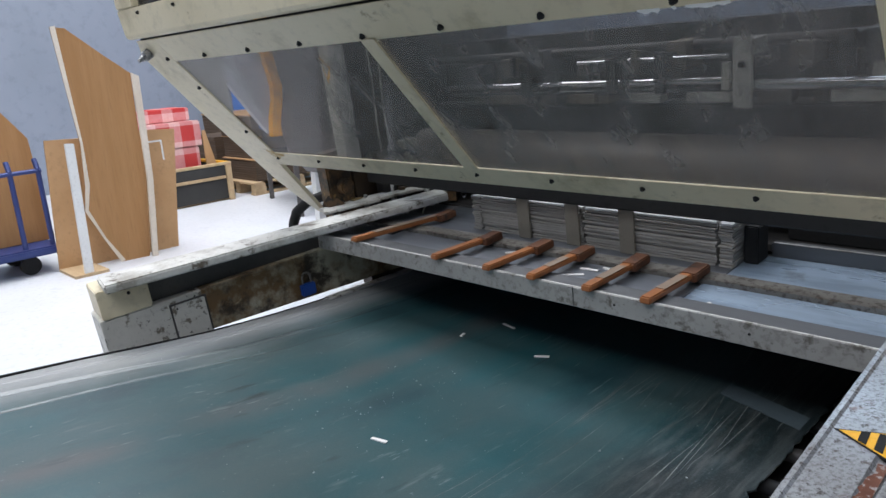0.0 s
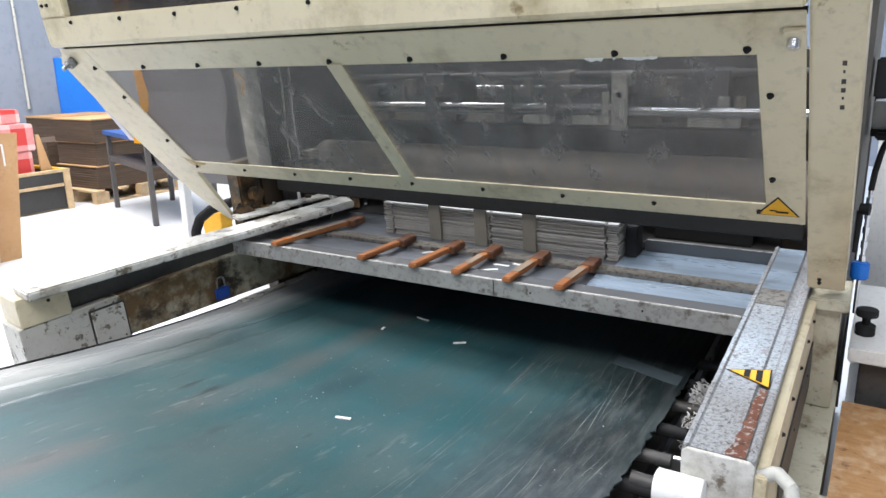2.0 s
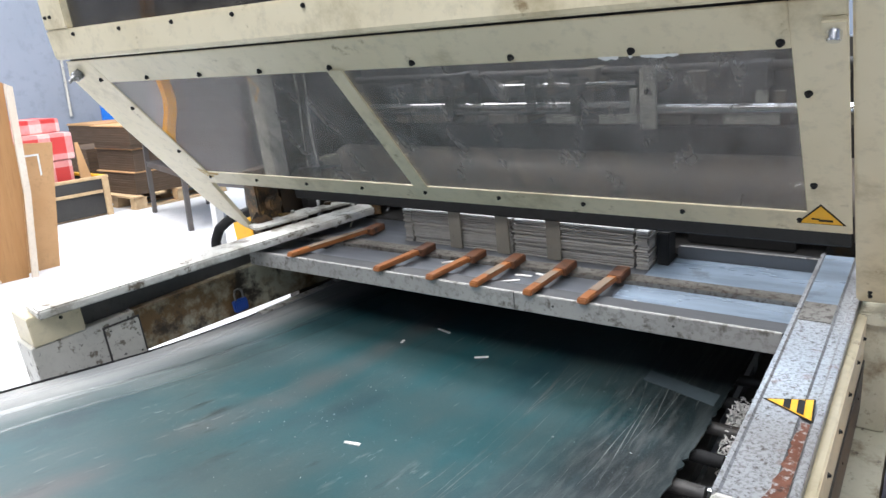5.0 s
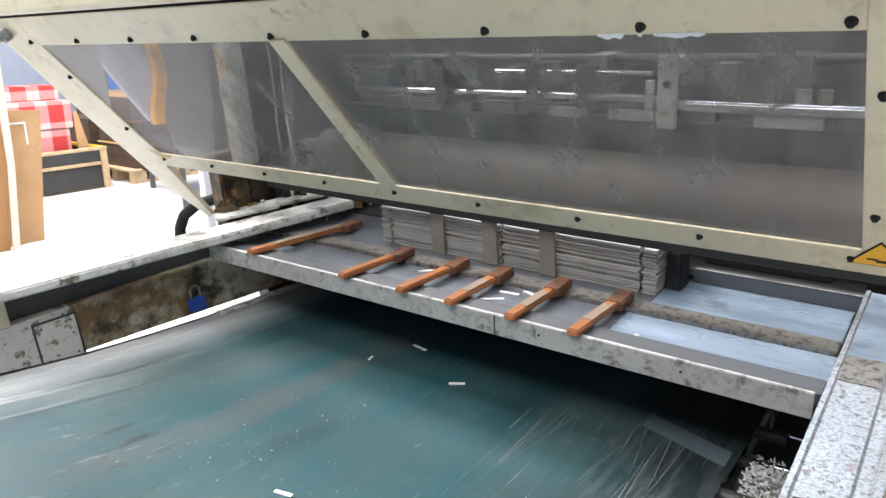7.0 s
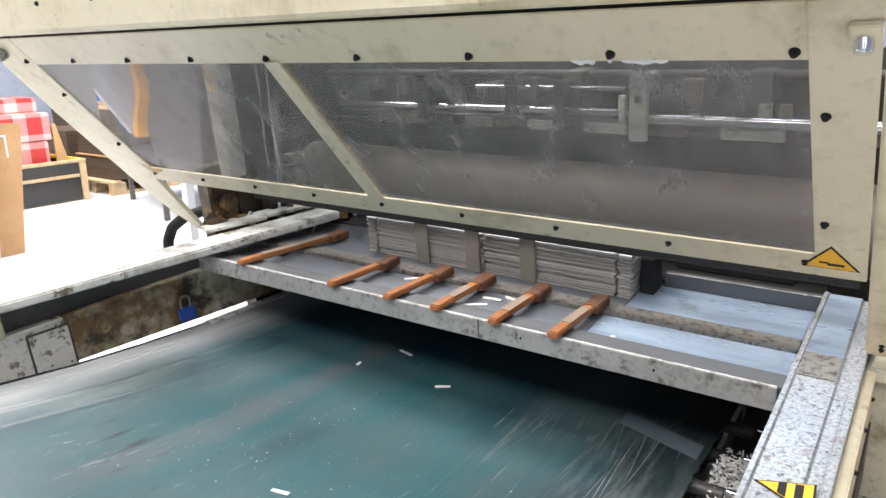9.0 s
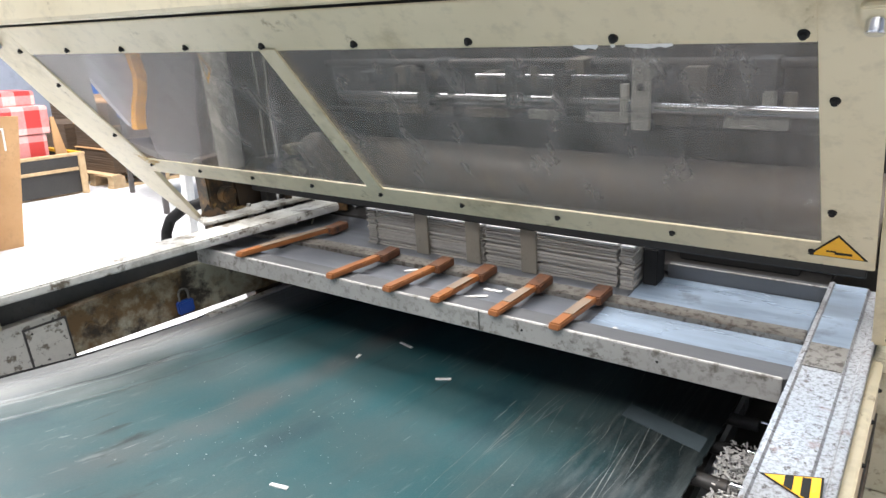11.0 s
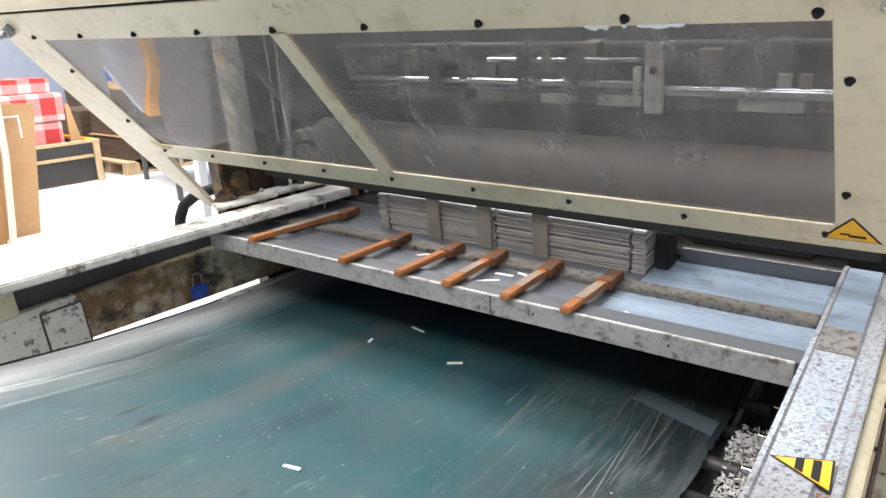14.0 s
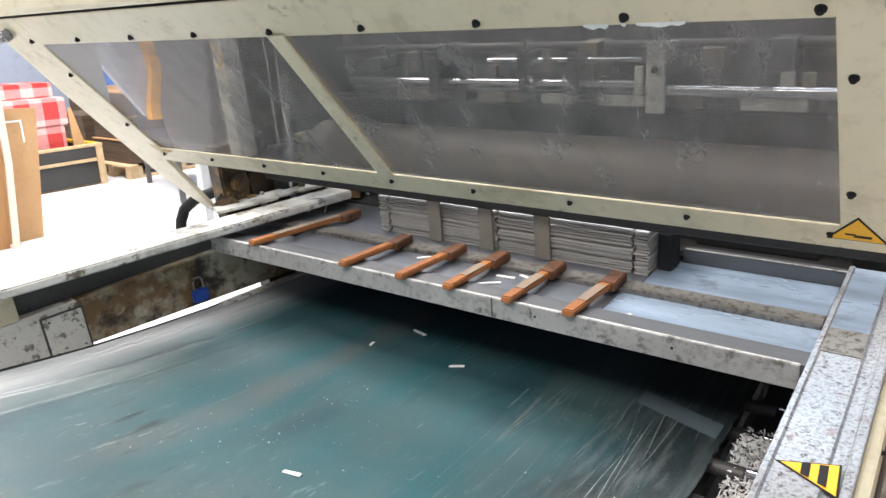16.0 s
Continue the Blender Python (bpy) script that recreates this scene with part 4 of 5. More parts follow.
for x0, x1, mat in ((-1.08, -0.98, STRAP), (-0.86, -0.76, GREY_PLATE), (-0.68, -0.555, GREY_PLATE), (-0.47, -0.40, SPECKLE), (-0.31, -0.16, GREY_PLATE), (-1.40, -1.24, STRAP)):
    bm = bmesh.new()
    box(bm, x0, x1, 0.925, 0.975, 1.155, 1.183)
    part("guide_plate", bm, mat, inner, "pale guide plate", bevel=0.002)
bm = bmesh.new()
tube(bm, (-1.05, 0.955, 1.274), (-0.57, 0.955, 1.274), 0.0065, 14)
part("thin_rod", bm, CHROME, inner, "thin polished rod", smooth=True)
bm = bmesh.new()
box(bm, -1.90, 0.17, 1.45, 1.50, 0.0, 1.20)
part("rear_wall", bm, DARK, inner)
bm = bmesh.new()
box(bm, -1.815, -1.755, 0.535, 0.60, 1.02, 2.3)
post = part("left_post", bm, GREY_PLATE, inner, "light grey inner post", bevel=0.004)
bm = bmesh.new()
prism(bm, [(-1.813, 1.395), (-1.758, 1.35), (-1.785, 1.30)], "y", 0.5335, 0.5348)
label = part("hazard_label", bm, YELLOW, inner, "peeling yellow hazard label")
bm = bmesh.new()
prism(bm, [(-1.804, 1.378), (-1.768, 1.351), (-1.786, 1.320)], "y", 0.5325, 0.5334)
part("label_print", bm, GREY_PLATE, label, "worn grey print")
bm = bmesh.new()
box(bm, -1.885, -1.83, 0.605, 1.449, 0.50, 1.09)
part("left_wall", bm, OILY, inner)
bm = bmesh.new()
box(bm, -1.815, -1.8035, 0.6005, 1.449, 1.0905, 1.75)
part("left_inner_plate", bm, DARK, inner, "dark inner side plate")
bm = bmesh.new()
box(bm, 0.095, 0.165, 0.66, 1.449, 0.40, 1.75)
part("right_wall", bm, DARK, inner)
for k, x in enumerate((-1.728, -1.702)):
    bm = bmesh.new()
    pipe(bm, [(x + 0.006 * math.sin(0.8 * i + k), 0.675 + 0.02 * k, 1.42 - 0.055 * i) for i in range(8)], 0.0035, 8)
    part("hose", bm, GREY_PLATE, inner, "thin pale air hose", smooth=True)
gear = thing("drive_bracket", "oily brown cast bracket with bolts and pipes", "machine bracket", m=M)
bm = bmesh.new()
box(bm, -1.895, -1.83, 0.49, 0.598, 0.80, 1.06)
tube(bm, (-1.83, 0.545, 0.93), (-1.79, 0.545, 0.93), 0.03, 10)
box(bm, -1.86, -1.80, 0.56, 0.62, 0.80, 0.87)
part("casting", bm, CASTING, gear, bevel=0.006)
for i, (x, y, z, h) in enumerate(((-1.76, 0.72, 0.828, 0.10), (-1.63, 0.92, 0.797, 0.08), (-1.60, 0.94, 0.797, 0.06), (-1.80, 0.62, 0.828, 0.05))):
    bm = bmesh.new()
    tube(bm, (x, y, z), (x, y, z + h), 0.007, 12)
    tube(bm, (x, y, z), (x, y, z + 0.02), 0.013, 6)
    part("bolt", bm, CHROME if i < 3 else GREY_PLATE, gear, "pale steel bolt")
for i in range(4):
    bm = bmesh.new()
    y = 0.70 + 0.13 * i
    box(bm, -1.8295, -1.79 + 0.01 * (i % 2), y, y + 0.07, 0.86 + 0.02 * (i % 3), 1.02 + 0.015 * (i % 2))
    tube(bm, (-1.80, y + 0.035, 0.94), (-1.765, y + 0.035, 0.94), 0.018, 8)
    part("valve_block", bm, (DARK, CREAM_DIRTY, CASTING, OILY)[i], gear, "greasy valve block", bevel=0.003)
rg = random.Random(31)
for i in range(16):
    bm = bmesh.new()
    x, y = rg.uniform(-1.785, -1.60), 0.64 + 0.024 * i
    h, w_ = rg.uniform(0.03, 0.12), rg.uniform(0.006, 0.018)
    if i % 3:
        box(bm, -w_, w_, -0.4 * w_, 0.4 * w_, 0.0, h, Matrix.Translation((x, y, 0.80)) @ Matrix.Rotation(rg.uniform(-0.7, 0.7), 4, "Z") @ Matrix.Rotation(rg.uniform(-0.35, 0.35), 4, "X"))
    else:
        tube(bm, (x, y, 0.80), (x + rg.uniform(-0.03, 0.03), y + rg.uniform(-0.02, 0.02), 0.80 + h), 0.4 * w_, 10)
    part("fitting", bm, (CASTING, DARK, GREY_PLATE, CREAM_DIRTY, OILY)[i % 5], gear, ("ochre greasy fitting", "dark steel fitting", "pale steel fitting", "cream stained fitting", "oily brown fitting")[i % 5], bevel=0.001)
for i in range(3):
    bm = bmesh.new()
    pipe(bm, [(-1.81, 0.62 + 0.1 * i, 0.99), (-1.78, 0.66 + 0.1 * i, 1.04 - 0.03 * i), (-1.77, 0.78 + 0.1 * i, 1.03 - 0.04 * i), (-1.80, 0.86 + 0.1 * i, 0.97)], 0.006, 8)
    part("pipe", bm, BLACK, gear, "black air line", smooth=True)

# ---- paper scraps ----
def scrap(x, y, z, length, width, turn, label):
    bm = bmesh.new()
    v = box(bm, -length / 2, length / 2, -width / 2, width / 2, 0, 0.002)
    v[1].co.z += 0.002
    single("paper_scrap", bm, SCRAP, label, "paper scrap", "loose paper scraps", m=M @ Matrix.Translation((x, y, z)) @ Matrix.Rotation(radians(turn), 4, "Z"))


for x, y, l_, t in ((-1.079, 0.535, 0.052, -12), (-0.861, 0.415, 0.042, 28), (-0.83, -0.190, 0.040, 12), (-1.149, 0.400, 0.020, 100)):
    scrap(x, y, belt_z(x, y) + 0.001, l_, 0.009, t, "white paper scrap lying on the green belt")
for x, y, l_, t in ((-0.80, 0.43, 0.05, -20), (-0.77, 0.46, 0.06, 30), (-0.73, 0.42, 0.04, 55), (-0.75, 0.51, 0.05, 5), (-0.70, 0.53, 0.045, -15), (-1.03, 0.53, 0.04, 40), (-0.40, 0.44, 0.03, 60)):
    scrap(x, y, 0.793, l_, 0.010, t, "white paper strip lying on the steel plate")
bm = bmesh.new()
r2 = random.Random(9)
for i in range(190):
    x, y = r2.uniform(-1.7, -0.25), r2.uniform(-0.75, 0.35)
    if r2.random() < 0.65:
        x, y = r2.gauss(-0.99, 0.13), r2.gauss(-0.12, 0.2)
    s = r2.uniform(0.0004, 0.0010) if r2.random() < 0.85 else r2.uniform(0.0012, 0.0022)
    m = Matrix.Translation((x, y, belt_z(x, y) + 0.0006)) @ Matrix.Rotation(r2.uniform(0, 6.3), 4, "Z")
    box(bm, -s, s, -s * 0.6, s * 0.6, 0, 0.0012, m)
single("paper_dust", bm, DUST, "fine white paper crumbs on the belt", "paper dust", m=M, kind="stuff")
bm = bmesh.new()
r3 = random.Random(21)
for i in range(52):
    near = r3.random() < 0.92
    x = r3.uniform(-0.60, -0.21) if near else r3.uniform(-1.65, -0.7)
    y, run, lean, wide = r3.uniform(-0.9, 0.40), r3.uniform(0.10, 0.62), r3.gauss(-0.03, 0.06), r3.uniform(0.0005, 0.0016)
    steps = 6
    side = [[], []]
    for k in range(steps + 1):
        f = k / steps
        px_, py_ = x + lean * run * f + 0.002 * math.sin(7 * f + i), y + run * f
        px_ = min(px_, -0.195)
        w_ = wide * (1 - abs(2 * f - 1) * 0.9)
        for q, sgn in enumerate((-1, 1)):
            side[q].append(bm.verts.new((px_ + sgn * w_, py_, belt_z(px_, py_) + 0.0009)))
    for k in range(steps):
        bm.faces.new((side[0][k], side[1][k], side[1][k + 1], side[0][k + 1]))
ob = single("belt_scratches", bm, SCRATCH, "thin pale scratches along the green belt", "scratches", m=M, kind="stuff")
bm = bmesh.new()
for i in range(2200):
    x, y = r2.uniform(-0.15, -0.02), r2.uniform(0.28, 0.56)
    z = 0.455 + 0.05 * r2.random() + 0.06 * max(0, 1 - abs(y - 0.43) / 0.15)
    m = Matrix.Translation((x, y, z)) @ Euler((r2.uniform(-0.6, 0.6), r2.uniform(-0.6, 0.6), r2.uniform(0, 6.3))).to_matrix().to_4x4()
    w_, t_ = r2.uniform(0.003, 0.007), r2.uniform(0.001, 0.002)
    box(bm, -w_, w_, -t_, t_, 0, 0.001, m)
single("paper_shreds", bm, SCRAP, "heap of grey paper shreds beside the belt", "paper shreds", m=M, kind="stuff")
bm = bmesh.new()
box(bm, -0.17, -0.0125, -0.25, 1.2, 0.43, 0.452)
single("waste_tray", bm, DARK, "dark steel tray below the belt's edge", "tray", m=M, bevel=0.002)

# ---- goods in the aisle ----
crate = thing("pallet_crate", "black-sided pallet crate with yellow timber rim", "crate")
for name, b, mat in (("front_side", (-6.87, -6.85, 1.75, 2.82, 0.02, 0.38), BLACK_BOARD), ("back_side", (-7.65, -7.63, 1.75, 2.82, 0.02, 0.38), BLACK_BOARD), ("end_side", (-7.6295, -6.8705, 2.80, 2.82, 0.02, 0.38), BLACK_BOARD), ("end_side", (-7.6295, -6.8705, 1.75, 1.77, 0.02, 0.38), BLACK_BOARD), ("bottom", (-7.62, -6.88, 1.78, 2.79, 0.0, 0.03), WOOD)):
    bm = bmesh.new()
    box(bm, *b)
    part(name, bm, mat, crate)
for b in ((-6.90, -6.845, 1.74, 2.83, 0.381, 0.41), (-7.66, -7.60, 1.74, 2.83, 0.381, 0.41), (-7.5995, -6.9005, 2.775, 2.83, 0.381, 0.41), (-7.5995, -6.9005, 1.74, 1.79, 0.381, 0.41)):
    bm = bmesh.new()
    box(bm, *b)
    part("rim", bm, YELLOW if b[2] > 2 else WOOD, crate, bevel=0.004)
for y in (1.80, 2.78):
    bm = bmesh.new()
    box(bm, -6.8495, -6.82, y - 0.03, y + 0.03, 0.0, 0.38)
    part("corner_post", bm, WOOD, crate, bevel=0.003)
bm = bmesh.new()
box(bm, -6.8495, -6.835, 1.84, 2.74, 0.24, 0.27)
part("batten", bm, WOOD, crate)

for i, b in enumerate(((-7.50, -7.03, 1.95, 2.58, 0.035, 0.60), (-7.48, -7.02, 1.93, 2.62, 0.605, 0.87), (-7.55, -7.15, 1.90, 2.58, 0.875, 1.01))):
    bm = bmesh.new()
    box(bm, *b)
    o = single("checked_box", bm, CHECK, "red and white checked cardboard box", "box", "checked boxes", bevel=0.01)
bm = bmesh.new()
prism(bm, [(2.63, 0.035), (2.76, 0.035), (2.74, 0.40), (2.66, 0.76), (2.63, 0.76)], "x", -7.03, -7.01)
single("cardboard_divider", bm, KRAFT_PALE, "tan cardboard divider standing in the crate", "cardboard sheet")


def pallet(x, y, turn=0.0):
    p = thing("pallet", "raw pine euro pallet on the floor", "pallet", "pallets", m=pose(x, y, 0, 0, 0, turn))
    for i in range(5):
        bm = bmesh.new()
        yy = -0.55 + 0.275 * i
        box(bm, -0.4, 0.4, yy - 0.06, yy + 0.06, 0.120, 0.142)
        part("deck_board", bm, WOOD, p, bevel=0.002)
    for xx in (-0.34, 0, 0.34):
        bm = bmesh.new()
        box(bm, xx - 0.05, xx + 0.05, -0.6, 0.6, 0.0, 0.022)
        part("runner", bm, WOOD, p, bevel=0.002)
        for yy in (-0.52, 0, 0.52):
            bm = bmesh.new()
            box(bm, xx - 0.05, xx + 0.05, yy - 0.07, yy + 0.07, 0.0225, 0.1195)
            part("block", bm, WOOD, p, bevel=0.002)
    return p


pallet(-7.15, 3.62)
pallet(-8.10, 3.65)


def sheet_stack(x0, x1, y0, y1, z0, z1, label, layers=3):
    s = thing("sheet_stack", label, "cardboard stack", "stacks on pallets")
    rr = random.Random(int(100 * (y0 + z1)))
    step = (z1 - z0) / layers
    for k in range(layers):
        dx, dy = rr.uniform(-0.02, 0.02), rr.uniform(-0.02, 0.02)
        n_sheet = 9
        for i in range(n_sheet):
            a = z0 + step * (k + (i / n_sheet) * 0.94)
            e = rr.uniform(-0.004, 0.004)
            bm = bmesh.new()
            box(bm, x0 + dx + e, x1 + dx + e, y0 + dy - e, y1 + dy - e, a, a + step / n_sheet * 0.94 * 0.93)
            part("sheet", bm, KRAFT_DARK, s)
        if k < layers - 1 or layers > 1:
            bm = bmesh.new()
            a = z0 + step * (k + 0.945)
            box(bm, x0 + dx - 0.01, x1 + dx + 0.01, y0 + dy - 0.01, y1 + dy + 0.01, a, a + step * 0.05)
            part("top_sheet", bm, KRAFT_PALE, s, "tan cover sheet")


sheet_stack(-7.53, -6.83, 3.12, 4.15, 0.1425, 0.88, "dark brown corrugated bundles stacked on a pallet", 3)
sheet_stack(-8.45, -7.75, 3.12, 4.1, 0.1425, 0.64, "dark brown corrugated bundle under a tan sheet", 1)
sheet_stack(-9.35, -8.70, 3.82, 4.7, 0.0, 0.82, "brown corrugated stack by the wall", 2)
bm = bmesh.new()
box(bm, -7.05, -6.87, 3.5, 3.75, 0.882, 0.97)
single("red_tray", bm, surface("red_plastic", (0.55, 0.05, 0.03), (0.48, 0.04, 0.03), 0.4), "small red plastic tray on the bundles", "tray", bevel=0.01)

bench = thing("work_bench", "steel work bench with blue top and grey legs", "bench", m=pose(-5.86, 2.81, 0, 0, 0, -19.2))
bm = bmesh.new()
box(bm, -0.66, 0.66, -0.02, 0.62, 0.745, 0.785)
part("top", bm, BENCH_BLUE, bench, "blue painted top", bevel=0.004)
for x in (-0.61, 0.61):
    for y in (0.02, 0.58):
        bm = bmesh.new()
        box(bm, x - 0.022, x + 0.022, y - 0.022, y + 0.022, 0, 0.7445)
        part("leg", bm, GREY_CAB, bench, bevel=0.003)
for y in (0.02, 0.58):
    bm = bmesh.new()
    box(bm, -0.5875, 0.5875, y - 0.015, y + 0.015, 0.48, 0.52)
    part("stretcher", bm, GREY_CAB, bench, bevel=0.003)
bm = bmesh.new()
box(bm, -0.60, 0.60, 0.0, 0.60, 0.5205, 0.535)
part("shelf", bm, GREY_CAB, bench)
bm = bmesh.new()
bmesh.ops.create_uvsphere(bm, u_segments=14, v_segments=8, radius=0.1, matrix=Matrix.Translation((-5.45, 2.82, 0.62)) @ Matrix.Diagonal((0.9, 1.0, 0.8, 1)))
for v in bm.verts:
    v.co += 0.03 * Vector((noise.noise(v.co * 9), noise.noise(v.co * 9 + Vector((3, 0, 0))), noise.noise(v.co * 9 + Vector((0, 5, 0)))))
single("black_bag", bm, BLACK, "crumpled black bag on the bench shelf", "bag", smooth=True)

cab = thing("control_cabinet", "grey control cabinet with a curved yellow edge and an added pale panel", "cabinet")
EDGE = [(1.66, 0.89), (1.655, 0.94), (1.665, 1.02), (1.695, 1.13), (1.70, 1.22), (1.668, 1.36), (1.64, 1.55), (1.64, 2.1)]
bm = bmesh.new()
prism(bm, [(1.735, 0.75), (1.86, 0.62), (3.2, 0.62), (3.2, 2.1)] + [(y + 0.034, z) for y, z in EDGE[::-1]], "x", -3.95, -3.2)
part("body", bm, GREY_CAB, cab)
bm = bmesh.new()
prism(bm, [(y - 0.034, z) for y, z in EDGE] + [(y + 0.034, z) for y, z in EDGE[::-1]], "x", -4.0, -3.945)
part("edge_strip", bm, STRIP, cab, "yellow painted edge")
# pale panel added to cover the background left of the yellow edge
bm = bmesh.new()
prism(bm, [(1.62, 0.91), (1.47, 1.11), (1.28, 1.38), (1.22, 1.50), (1.18, 2.1)] + [(y - 0.035, z) for y, z in EDGE[:0:-1]], "x", -4.03, -3.99)
part("pale_fill_panel", bm, PALE_FILL, cab, "pale lilac-grey sloping panel added beside the yellow edge")
for x, y in ((-3.9, 1.90), (-3.9, 3.1), (-3.25, 1.90), (-3.25, 3.1)):
    bm = bmesh.new()
    box(bm, x - 0.03, x + 0.03, y - 0.03, y + 0.03, 0, 0.6195)
    part("leg", bm, WHITE, cab, bevel=0.003)
bm = bmesh.new()
lo = [bm.verts.new((x, y, 0.0)) for x, y in ((-4.07, 2.185), (-3.90, 2.185), (-3.90, 2.275), (-4.07, 2.275))]
hi = [bm.verts.new((x, y, 0.325)) for x, y in ((-4.10, 2.17), (-3.88, 2.17), (-3.88, 2.29), (-4.10, 2.29))]
bm.faces.new(lo), bm.faces.new(hi)
for i in range(4):
    bm.faces.new((lo[i], lo[(i + 1) % 4], hi[(i + 1) % 4], hi[i]))
single("yellow_bin", bm, YELLOW, "small yellow bin on the floor under the cabinet", "bin", bevel=0.004)
bm = bmesh.new()
pipe(bm, [(-2.00, 0.64, 0.83), (-2.08, 0.60, 0.80), (-2.13, 0.58, 0.76), (-2.15, 0.57, 0.71), (-2.14, 0.56, 0.66), (-2.08, 0.55, 0.625), (-1.93, 0.53, 0.62)], 0.020, 12)
single("cable_hose", bm, BLACK, "black cable hose looping between frame and beam", "hose", smooth=True)
# standing cardboard
bm = bmesh.new()
prism(bm, [(0.745, 1.70), (0.83, 1.69), (1.05, 1.50), (1.215, 1.37), (1.20, 0.6), (1.14, 0.0), (0.93, 0.0), (0.84, 0.2), (0.75, 0.42), (0.80, 0.9)], "x", -5.215, -5.195)
for v in bm.verts:
    v.co.x += 0.05 * math.sin((v.co.y - 0.7) * 3.0) + 0.02 * v.co.z
sheet = single("cardboard_sheet", bm, KRAFT, "large curved brown cardboard sheet standing upright", "cardboard sheet", "standing sheets")
bm = bmesh.new()
side_line = [(0.745, 1.70), (0.772, 1.30), (0.80, 0.90), (0.78, 0.60), (0.75, 0.42), (0.84, 0.20), (0.93, 0.0)]
ring = []
for k, (y, z) in enumerate(side_line):
    bulge = 0.05 * math.sin((y - 0.7) * 3.0) + 0.02 * z
    wide = 0.020 + 0.010 * math.sin(2.1 * k + 1)
    ring.append([bm.verts.new(c) for c in ((-5.1945 + bulge, y - 0.004, z), (-5.1945 + bulge, y + wide, z + 0.3 * wide), (-5.188 + bulge, y + wide, z + 0.3 * wide), (-5.188 + bulge, y - 0.004, z))])
for p, q in zip(ring, ring[1:]):
    for e in range(4):
        bm.faces.new((p[e], p[(e + 1) % 4], q[(e + 1) % 4], q[e]))
bm.faces.new(ring[0]), bm.faces.new(ring[-1][::-1])
part("torn_edge", bm, PALE_WOOD, sheet, "pale torn edge")
bm = bmesh.new()
prism(bm, [(1.215, 1.37), (1.265, 1.345), (1.245, 0.6), (1.185, 0.0), (1.142, 0.0), (1.203, 0.6)], "x", -5.115, -5.095)
single("edge_board", bm, PALE_WOOD, "pale edge board beside the brown sheet", "board")
bm = bmesh.new()
prism(bm, [(0.638, 0.93), (0.695, 0.925), (0.665, 0.0), (0.605, 0.0)], "x", -5.0, -4.97)
single("white_batten", bm, WHITE, "upright white batten before the cardboard", "batten", bevel=0.003)
bm = bmesh.new()
prism(bm, [(0.60, 0.945), (1.0, 0.93), (1.0, 0.0), (0.53, 0.0)], "x", -5.30, -5.28)
single("cardboard_sheet", bm, KRAFT_PALE, "tan cardboard sheet leaning behind others", "cardboard sheet", "standing sheets")
bm = bmesh.new()
prism(bm, [(1.20, 0.95), (1.535, 0.93), (1.42, 0.0), (1.10, 0.0)], "x", -5.27, -5.25)
single("cardboard_sheet", bm, KRAFT_PALE, "tan cardboard sheet with a white corner mark", "cardboard sheet", "standing sheets")
bm = bmesh.new()
box(bm, -5.2495, -5.247, 1.29, 1.42, 0.845, 0.858)
box(bm, -5.2495, -5.247, 1.407, 1.42, 0.70, 0.8445)
single("white_tape", bm, WHITE, "white tape strips on the tan sheet", "tape")
bm = bmesh.new()
box(bm, -5.30, -4.95, 0.53, 0.76, 0.0, 0.02)
single("ground_board", bm, WOOD, "low timber board under the standing sheets", "board")

cart = thing("trolley", "navy tubular trolley loaded with brown cardboard", "trolley", m=pose(-5.55, 0.06, 0))
bm = bmesh.new()
box(bm, -0.35, 0.25, -0.65, 0.52, 0.14, 0.20)
part("deck", bm, NAVY, cart, bevel=0.01)
for k, y in enumerate((-0.55, -0.15, 0.12, 0.30, 0.48)):
    bm = bmesh.new()
    pipe(bm, [(0.20, y, 0.20), (0.20, y, 0.75 if k else 1.05), (0.16, y, 0.82 if k else 1.12)], 0.018, 10)
    part("upright", bm, NAVY, cart, smooth=True)
bm = bmesh.new()
pipe(bm, [(0.20, -0.6, 0.74), (0.20, 0.5, 0.74)], 0.016, 10)
part("top_tube", bm, NAVY, cart, smooth=True)
for x in (-0.25, 0.15):
    for y in (-0.5, 0.32):
        bm = bmesh.new()
        tube(bm, (x - 0.02, y, 0.07), (x + 0.02, y, 0.07), 0.07, 20)
        part("wheel", bm, BLACK, cart, bevel=0.006, smooth=True)
for i, (y0, y1, z) in enumerate(((-0.6, 0.55, 1.16), (-0.4, 0.58, 1.02), (-0.55, 0.44, 1.26))):
    bm = bmesh.new()
    prism(bm, [(y0, 0.205), (y1, 0.205), (y1 - 0.04, z - 0.2), (y1 - 0.18, z), (y0, z)], "x", -0.02 - 0.09 * i, 0.0 - 0.09 * i)
    o = single("cardboard_sheet", bm, KRAFT if i != 1 else KRAFT_PALE, "brown cardboard sheet standing on the trolley", "cardboard sheet", "sheets on the trolley", m=pose(-5.55, 0.06, 0))

# wall fittings
bm = bmesh.new()
box(bm, -9.5995, -9.56, 4.44, 5.15, 0.70, 1.55)
single("blue_panel", bm, BLUE, "bright blue panel on the wall", "panel", bevel=0.006)
bm = bmesh.new()
tube(bm, (-9.57, 4.0, 0.9), (-9.57, 4.0, CEIL), 0.018, 10)
single("wall_conduit", bm, GREY_PLATE, "thin pale conduit running up the wall", "conduit", smooth=True)

# ---- beyond the right-hand side ----
side = thing("side_table", "white machine side table with a black knob", "machine table")
bm = bmesh.new()
box(bm, 0.19, 0.85, 0.70, 1.32, 0.575, 0.615)
part("top", bm, WHITE, side, bevel=0.004)
bm = bmesh.new()
box(bm, 0.22, 0.82, 0.74, 1.30, 0.0, 0.5745)
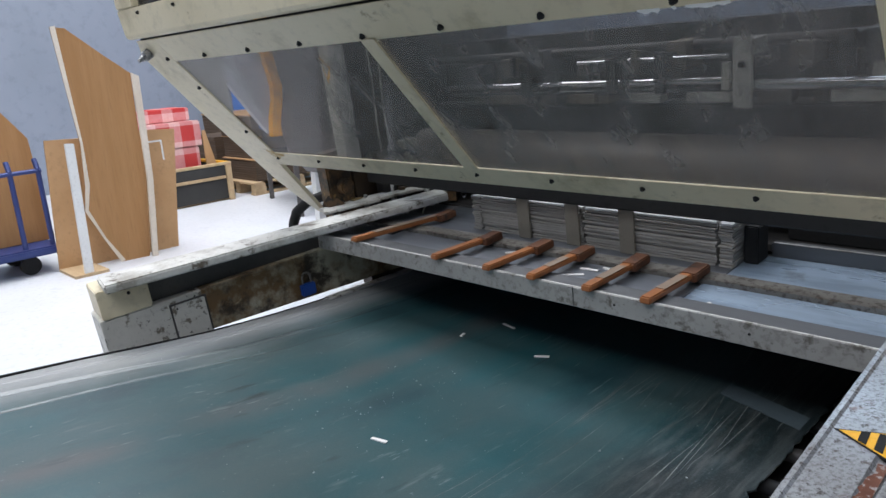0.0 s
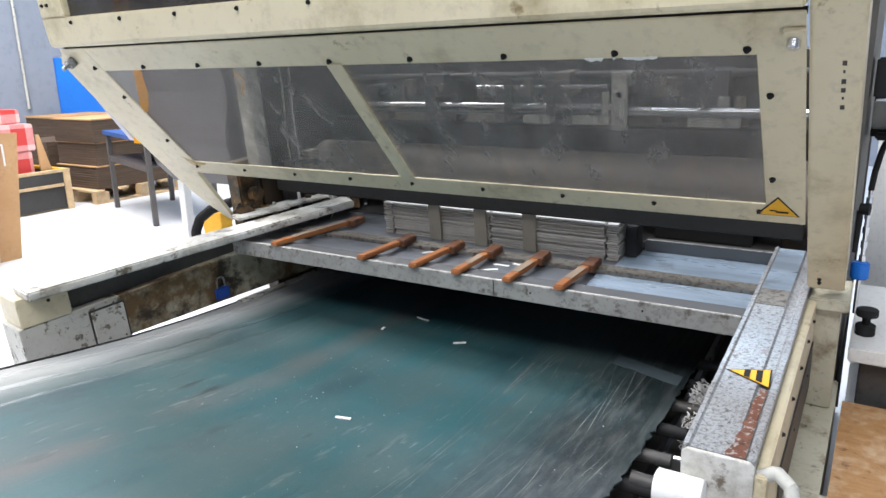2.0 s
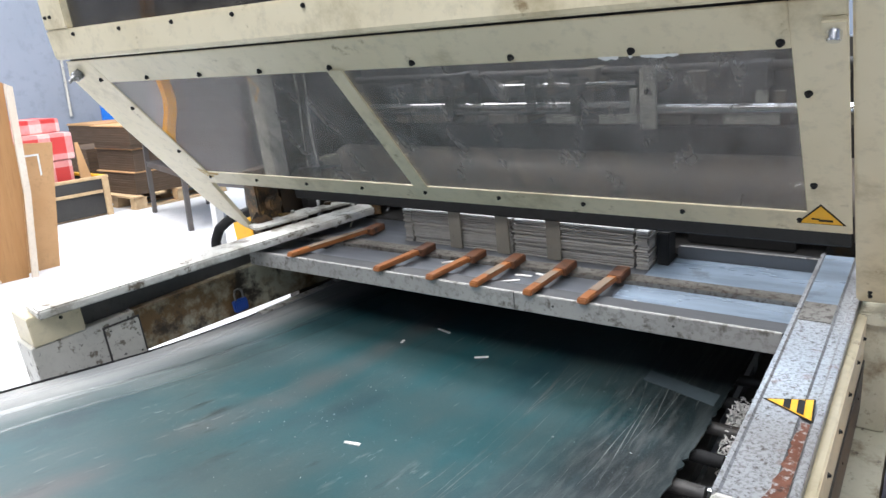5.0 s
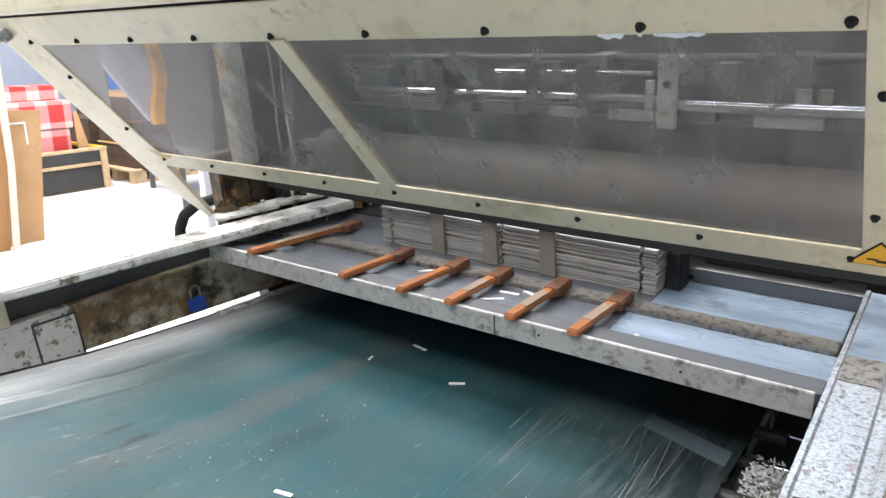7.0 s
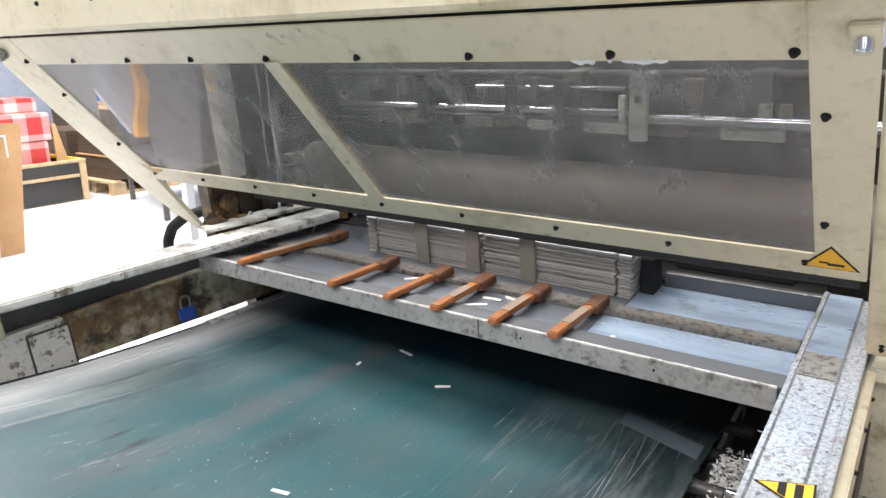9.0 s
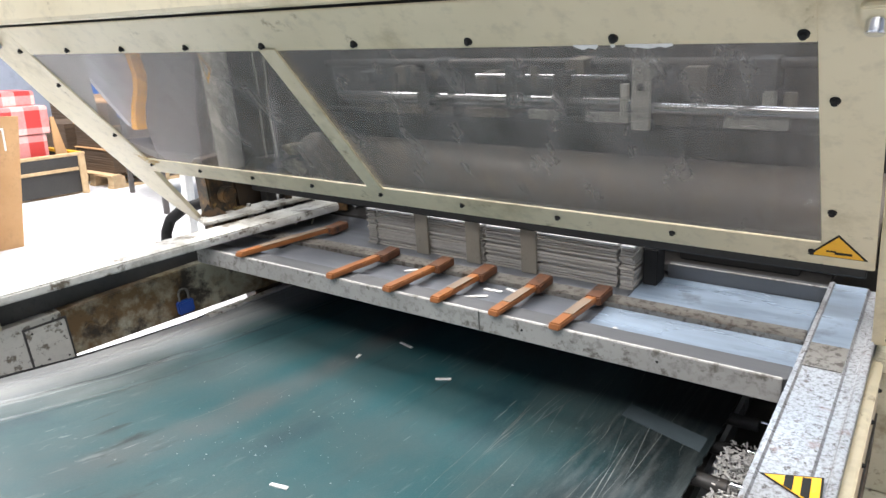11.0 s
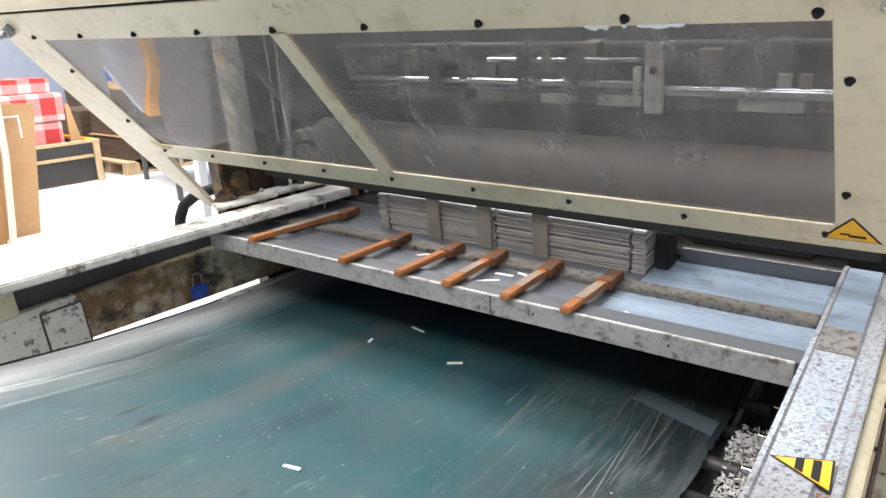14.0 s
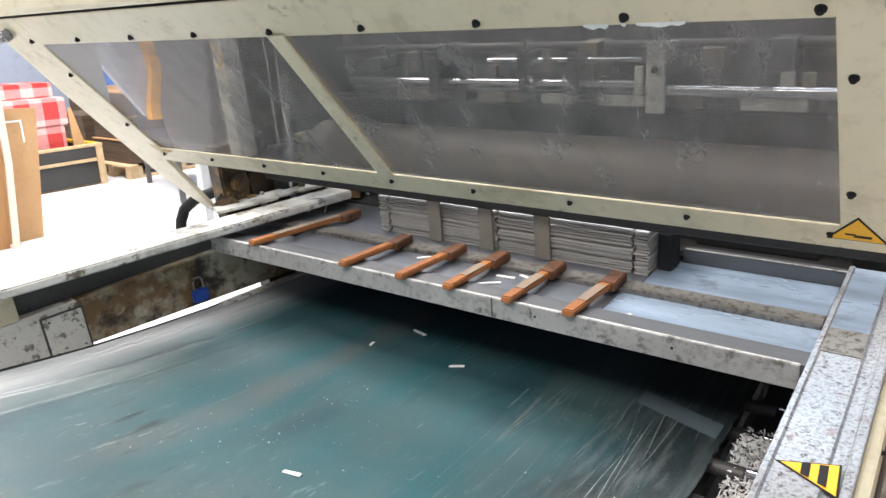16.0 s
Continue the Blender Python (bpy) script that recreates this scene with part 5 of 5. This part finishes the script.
part("body", bm, DARK, side, bevel=0.004)
bm = bmesh.new()
tube(bm, (0.222, 0.82, 0.615), (0.222, 0.82, 0.645), 0.024, 20)
tube(bm, (0.222, 0.82, 0.645), (0.222, 0.82, 0.668), 0.010, 16)
tube(bm, (0.222, 0.82, 0.668), (0.222, 0.82, 0.688), 0.027, 20)
part("knob", bm, BLACK, side, "black star knob", bevel=0.002, smooth=True)
cup = thing("oiler_cup", "blue oiler cup hanging on a steel rod", "oiler")
bm = bmesh.new()
tube(bm, (0.19, 1.0, 0.72), (0.19, 1.0, 0.77), 0.024, 20)
part("cup", bm, BLUE, cup, bevel=0.004, smooth=True)
bm = bmesh.new()
tube(bm, (0.19, 1.0, 0.615), (0.19, 1.0, 0.7195), 0.006, 10)
part("rod", bm, CHROME, cup)
for i in range(10):
    bm = bmesh.new()
    tube(bm, (0.192, 1.0, 0.7705 + 0.021 * i), (0.192, 1.0, 0.7905 + 0.021 * i), 0.006 if i % 2 else 0.009, 10)
    part("link", bm, CHROME, cup)
bm = bmesh.new()
pipe(bm, [(0.192, 1.0, 0.979), (0.196, 1.0, 1.03), (0.206, 1.0, 1.09), (0.222, 0.995, 1.14), (0.245, 0.985, 1.20), (0.27, 0.97, 1.245)], 0.008, 10)
part("cable", bm, BLACK, cup, "black cable", smooth=True)
box_thing = thing("junction_box", "pale grey junction box with a black base beside the machine", "junction box")
bm = bmesh.new()
box(bm, 0.172, 0.42, 1.02, 1.10, 1.147, 1.222)
part("body", bm, GREY_PLATE, box_thing, bevel=0.004)
bm = bmesh.new()
box(bm, 0.172, 0.45, 1.01, 1.11, 1.127, 1.1465)
part("base", bm, BLACK, box_thing, bevel=0.002)
bm = bmesh.new()
tube(bm, (0.172, 0.99, 0.926), (0.196, 0.985, 0.926), 0.017, 18)
tube(bm, (0.168, 0.99, 0.80), (0.172, 0.99, 0.92), 0.010, 12)
single("lever_knob", bm, BLACK, "black lever knob on the machine side", "knob", smooth=True)
bm = bmesh.new()
box(bm, 0.19, 0.9, 1.7, 2.2, 0.0, 1.9)
single("side_cabinet", bm, WHITE, "off-white steel machine cabinet on the floor", "cabinet", bevel=0.01)
right_frame_room = thing("cable_bracket", "black steel cable bracket beside the machine frame", "bracket")
bm = bmesh.new()
box(bm, 0.172, 0.6, 0.80, 0.95, 1.24, 1.34)
box(bm, 0.185, 0.6, 0.97, 1.0, 1.12, 1.14)
part("bracket_arm", bm, BLACK, right_frame_room, "black bracket arm", bevel=0.005)
sheets = thing("amber_stack", "amber strapped cardboard sheets on the floor", "cardboard stack")
for i in range(10):
    bm = bmesh.new()
    box(bm, 0.192 + 0.002 * (i % 3), 0.9, 0.12, 0.690, 0.047 * i, 0.047 * i + 0.0455)
    part("sheet", bm, BROWN_SHEET, sheets)
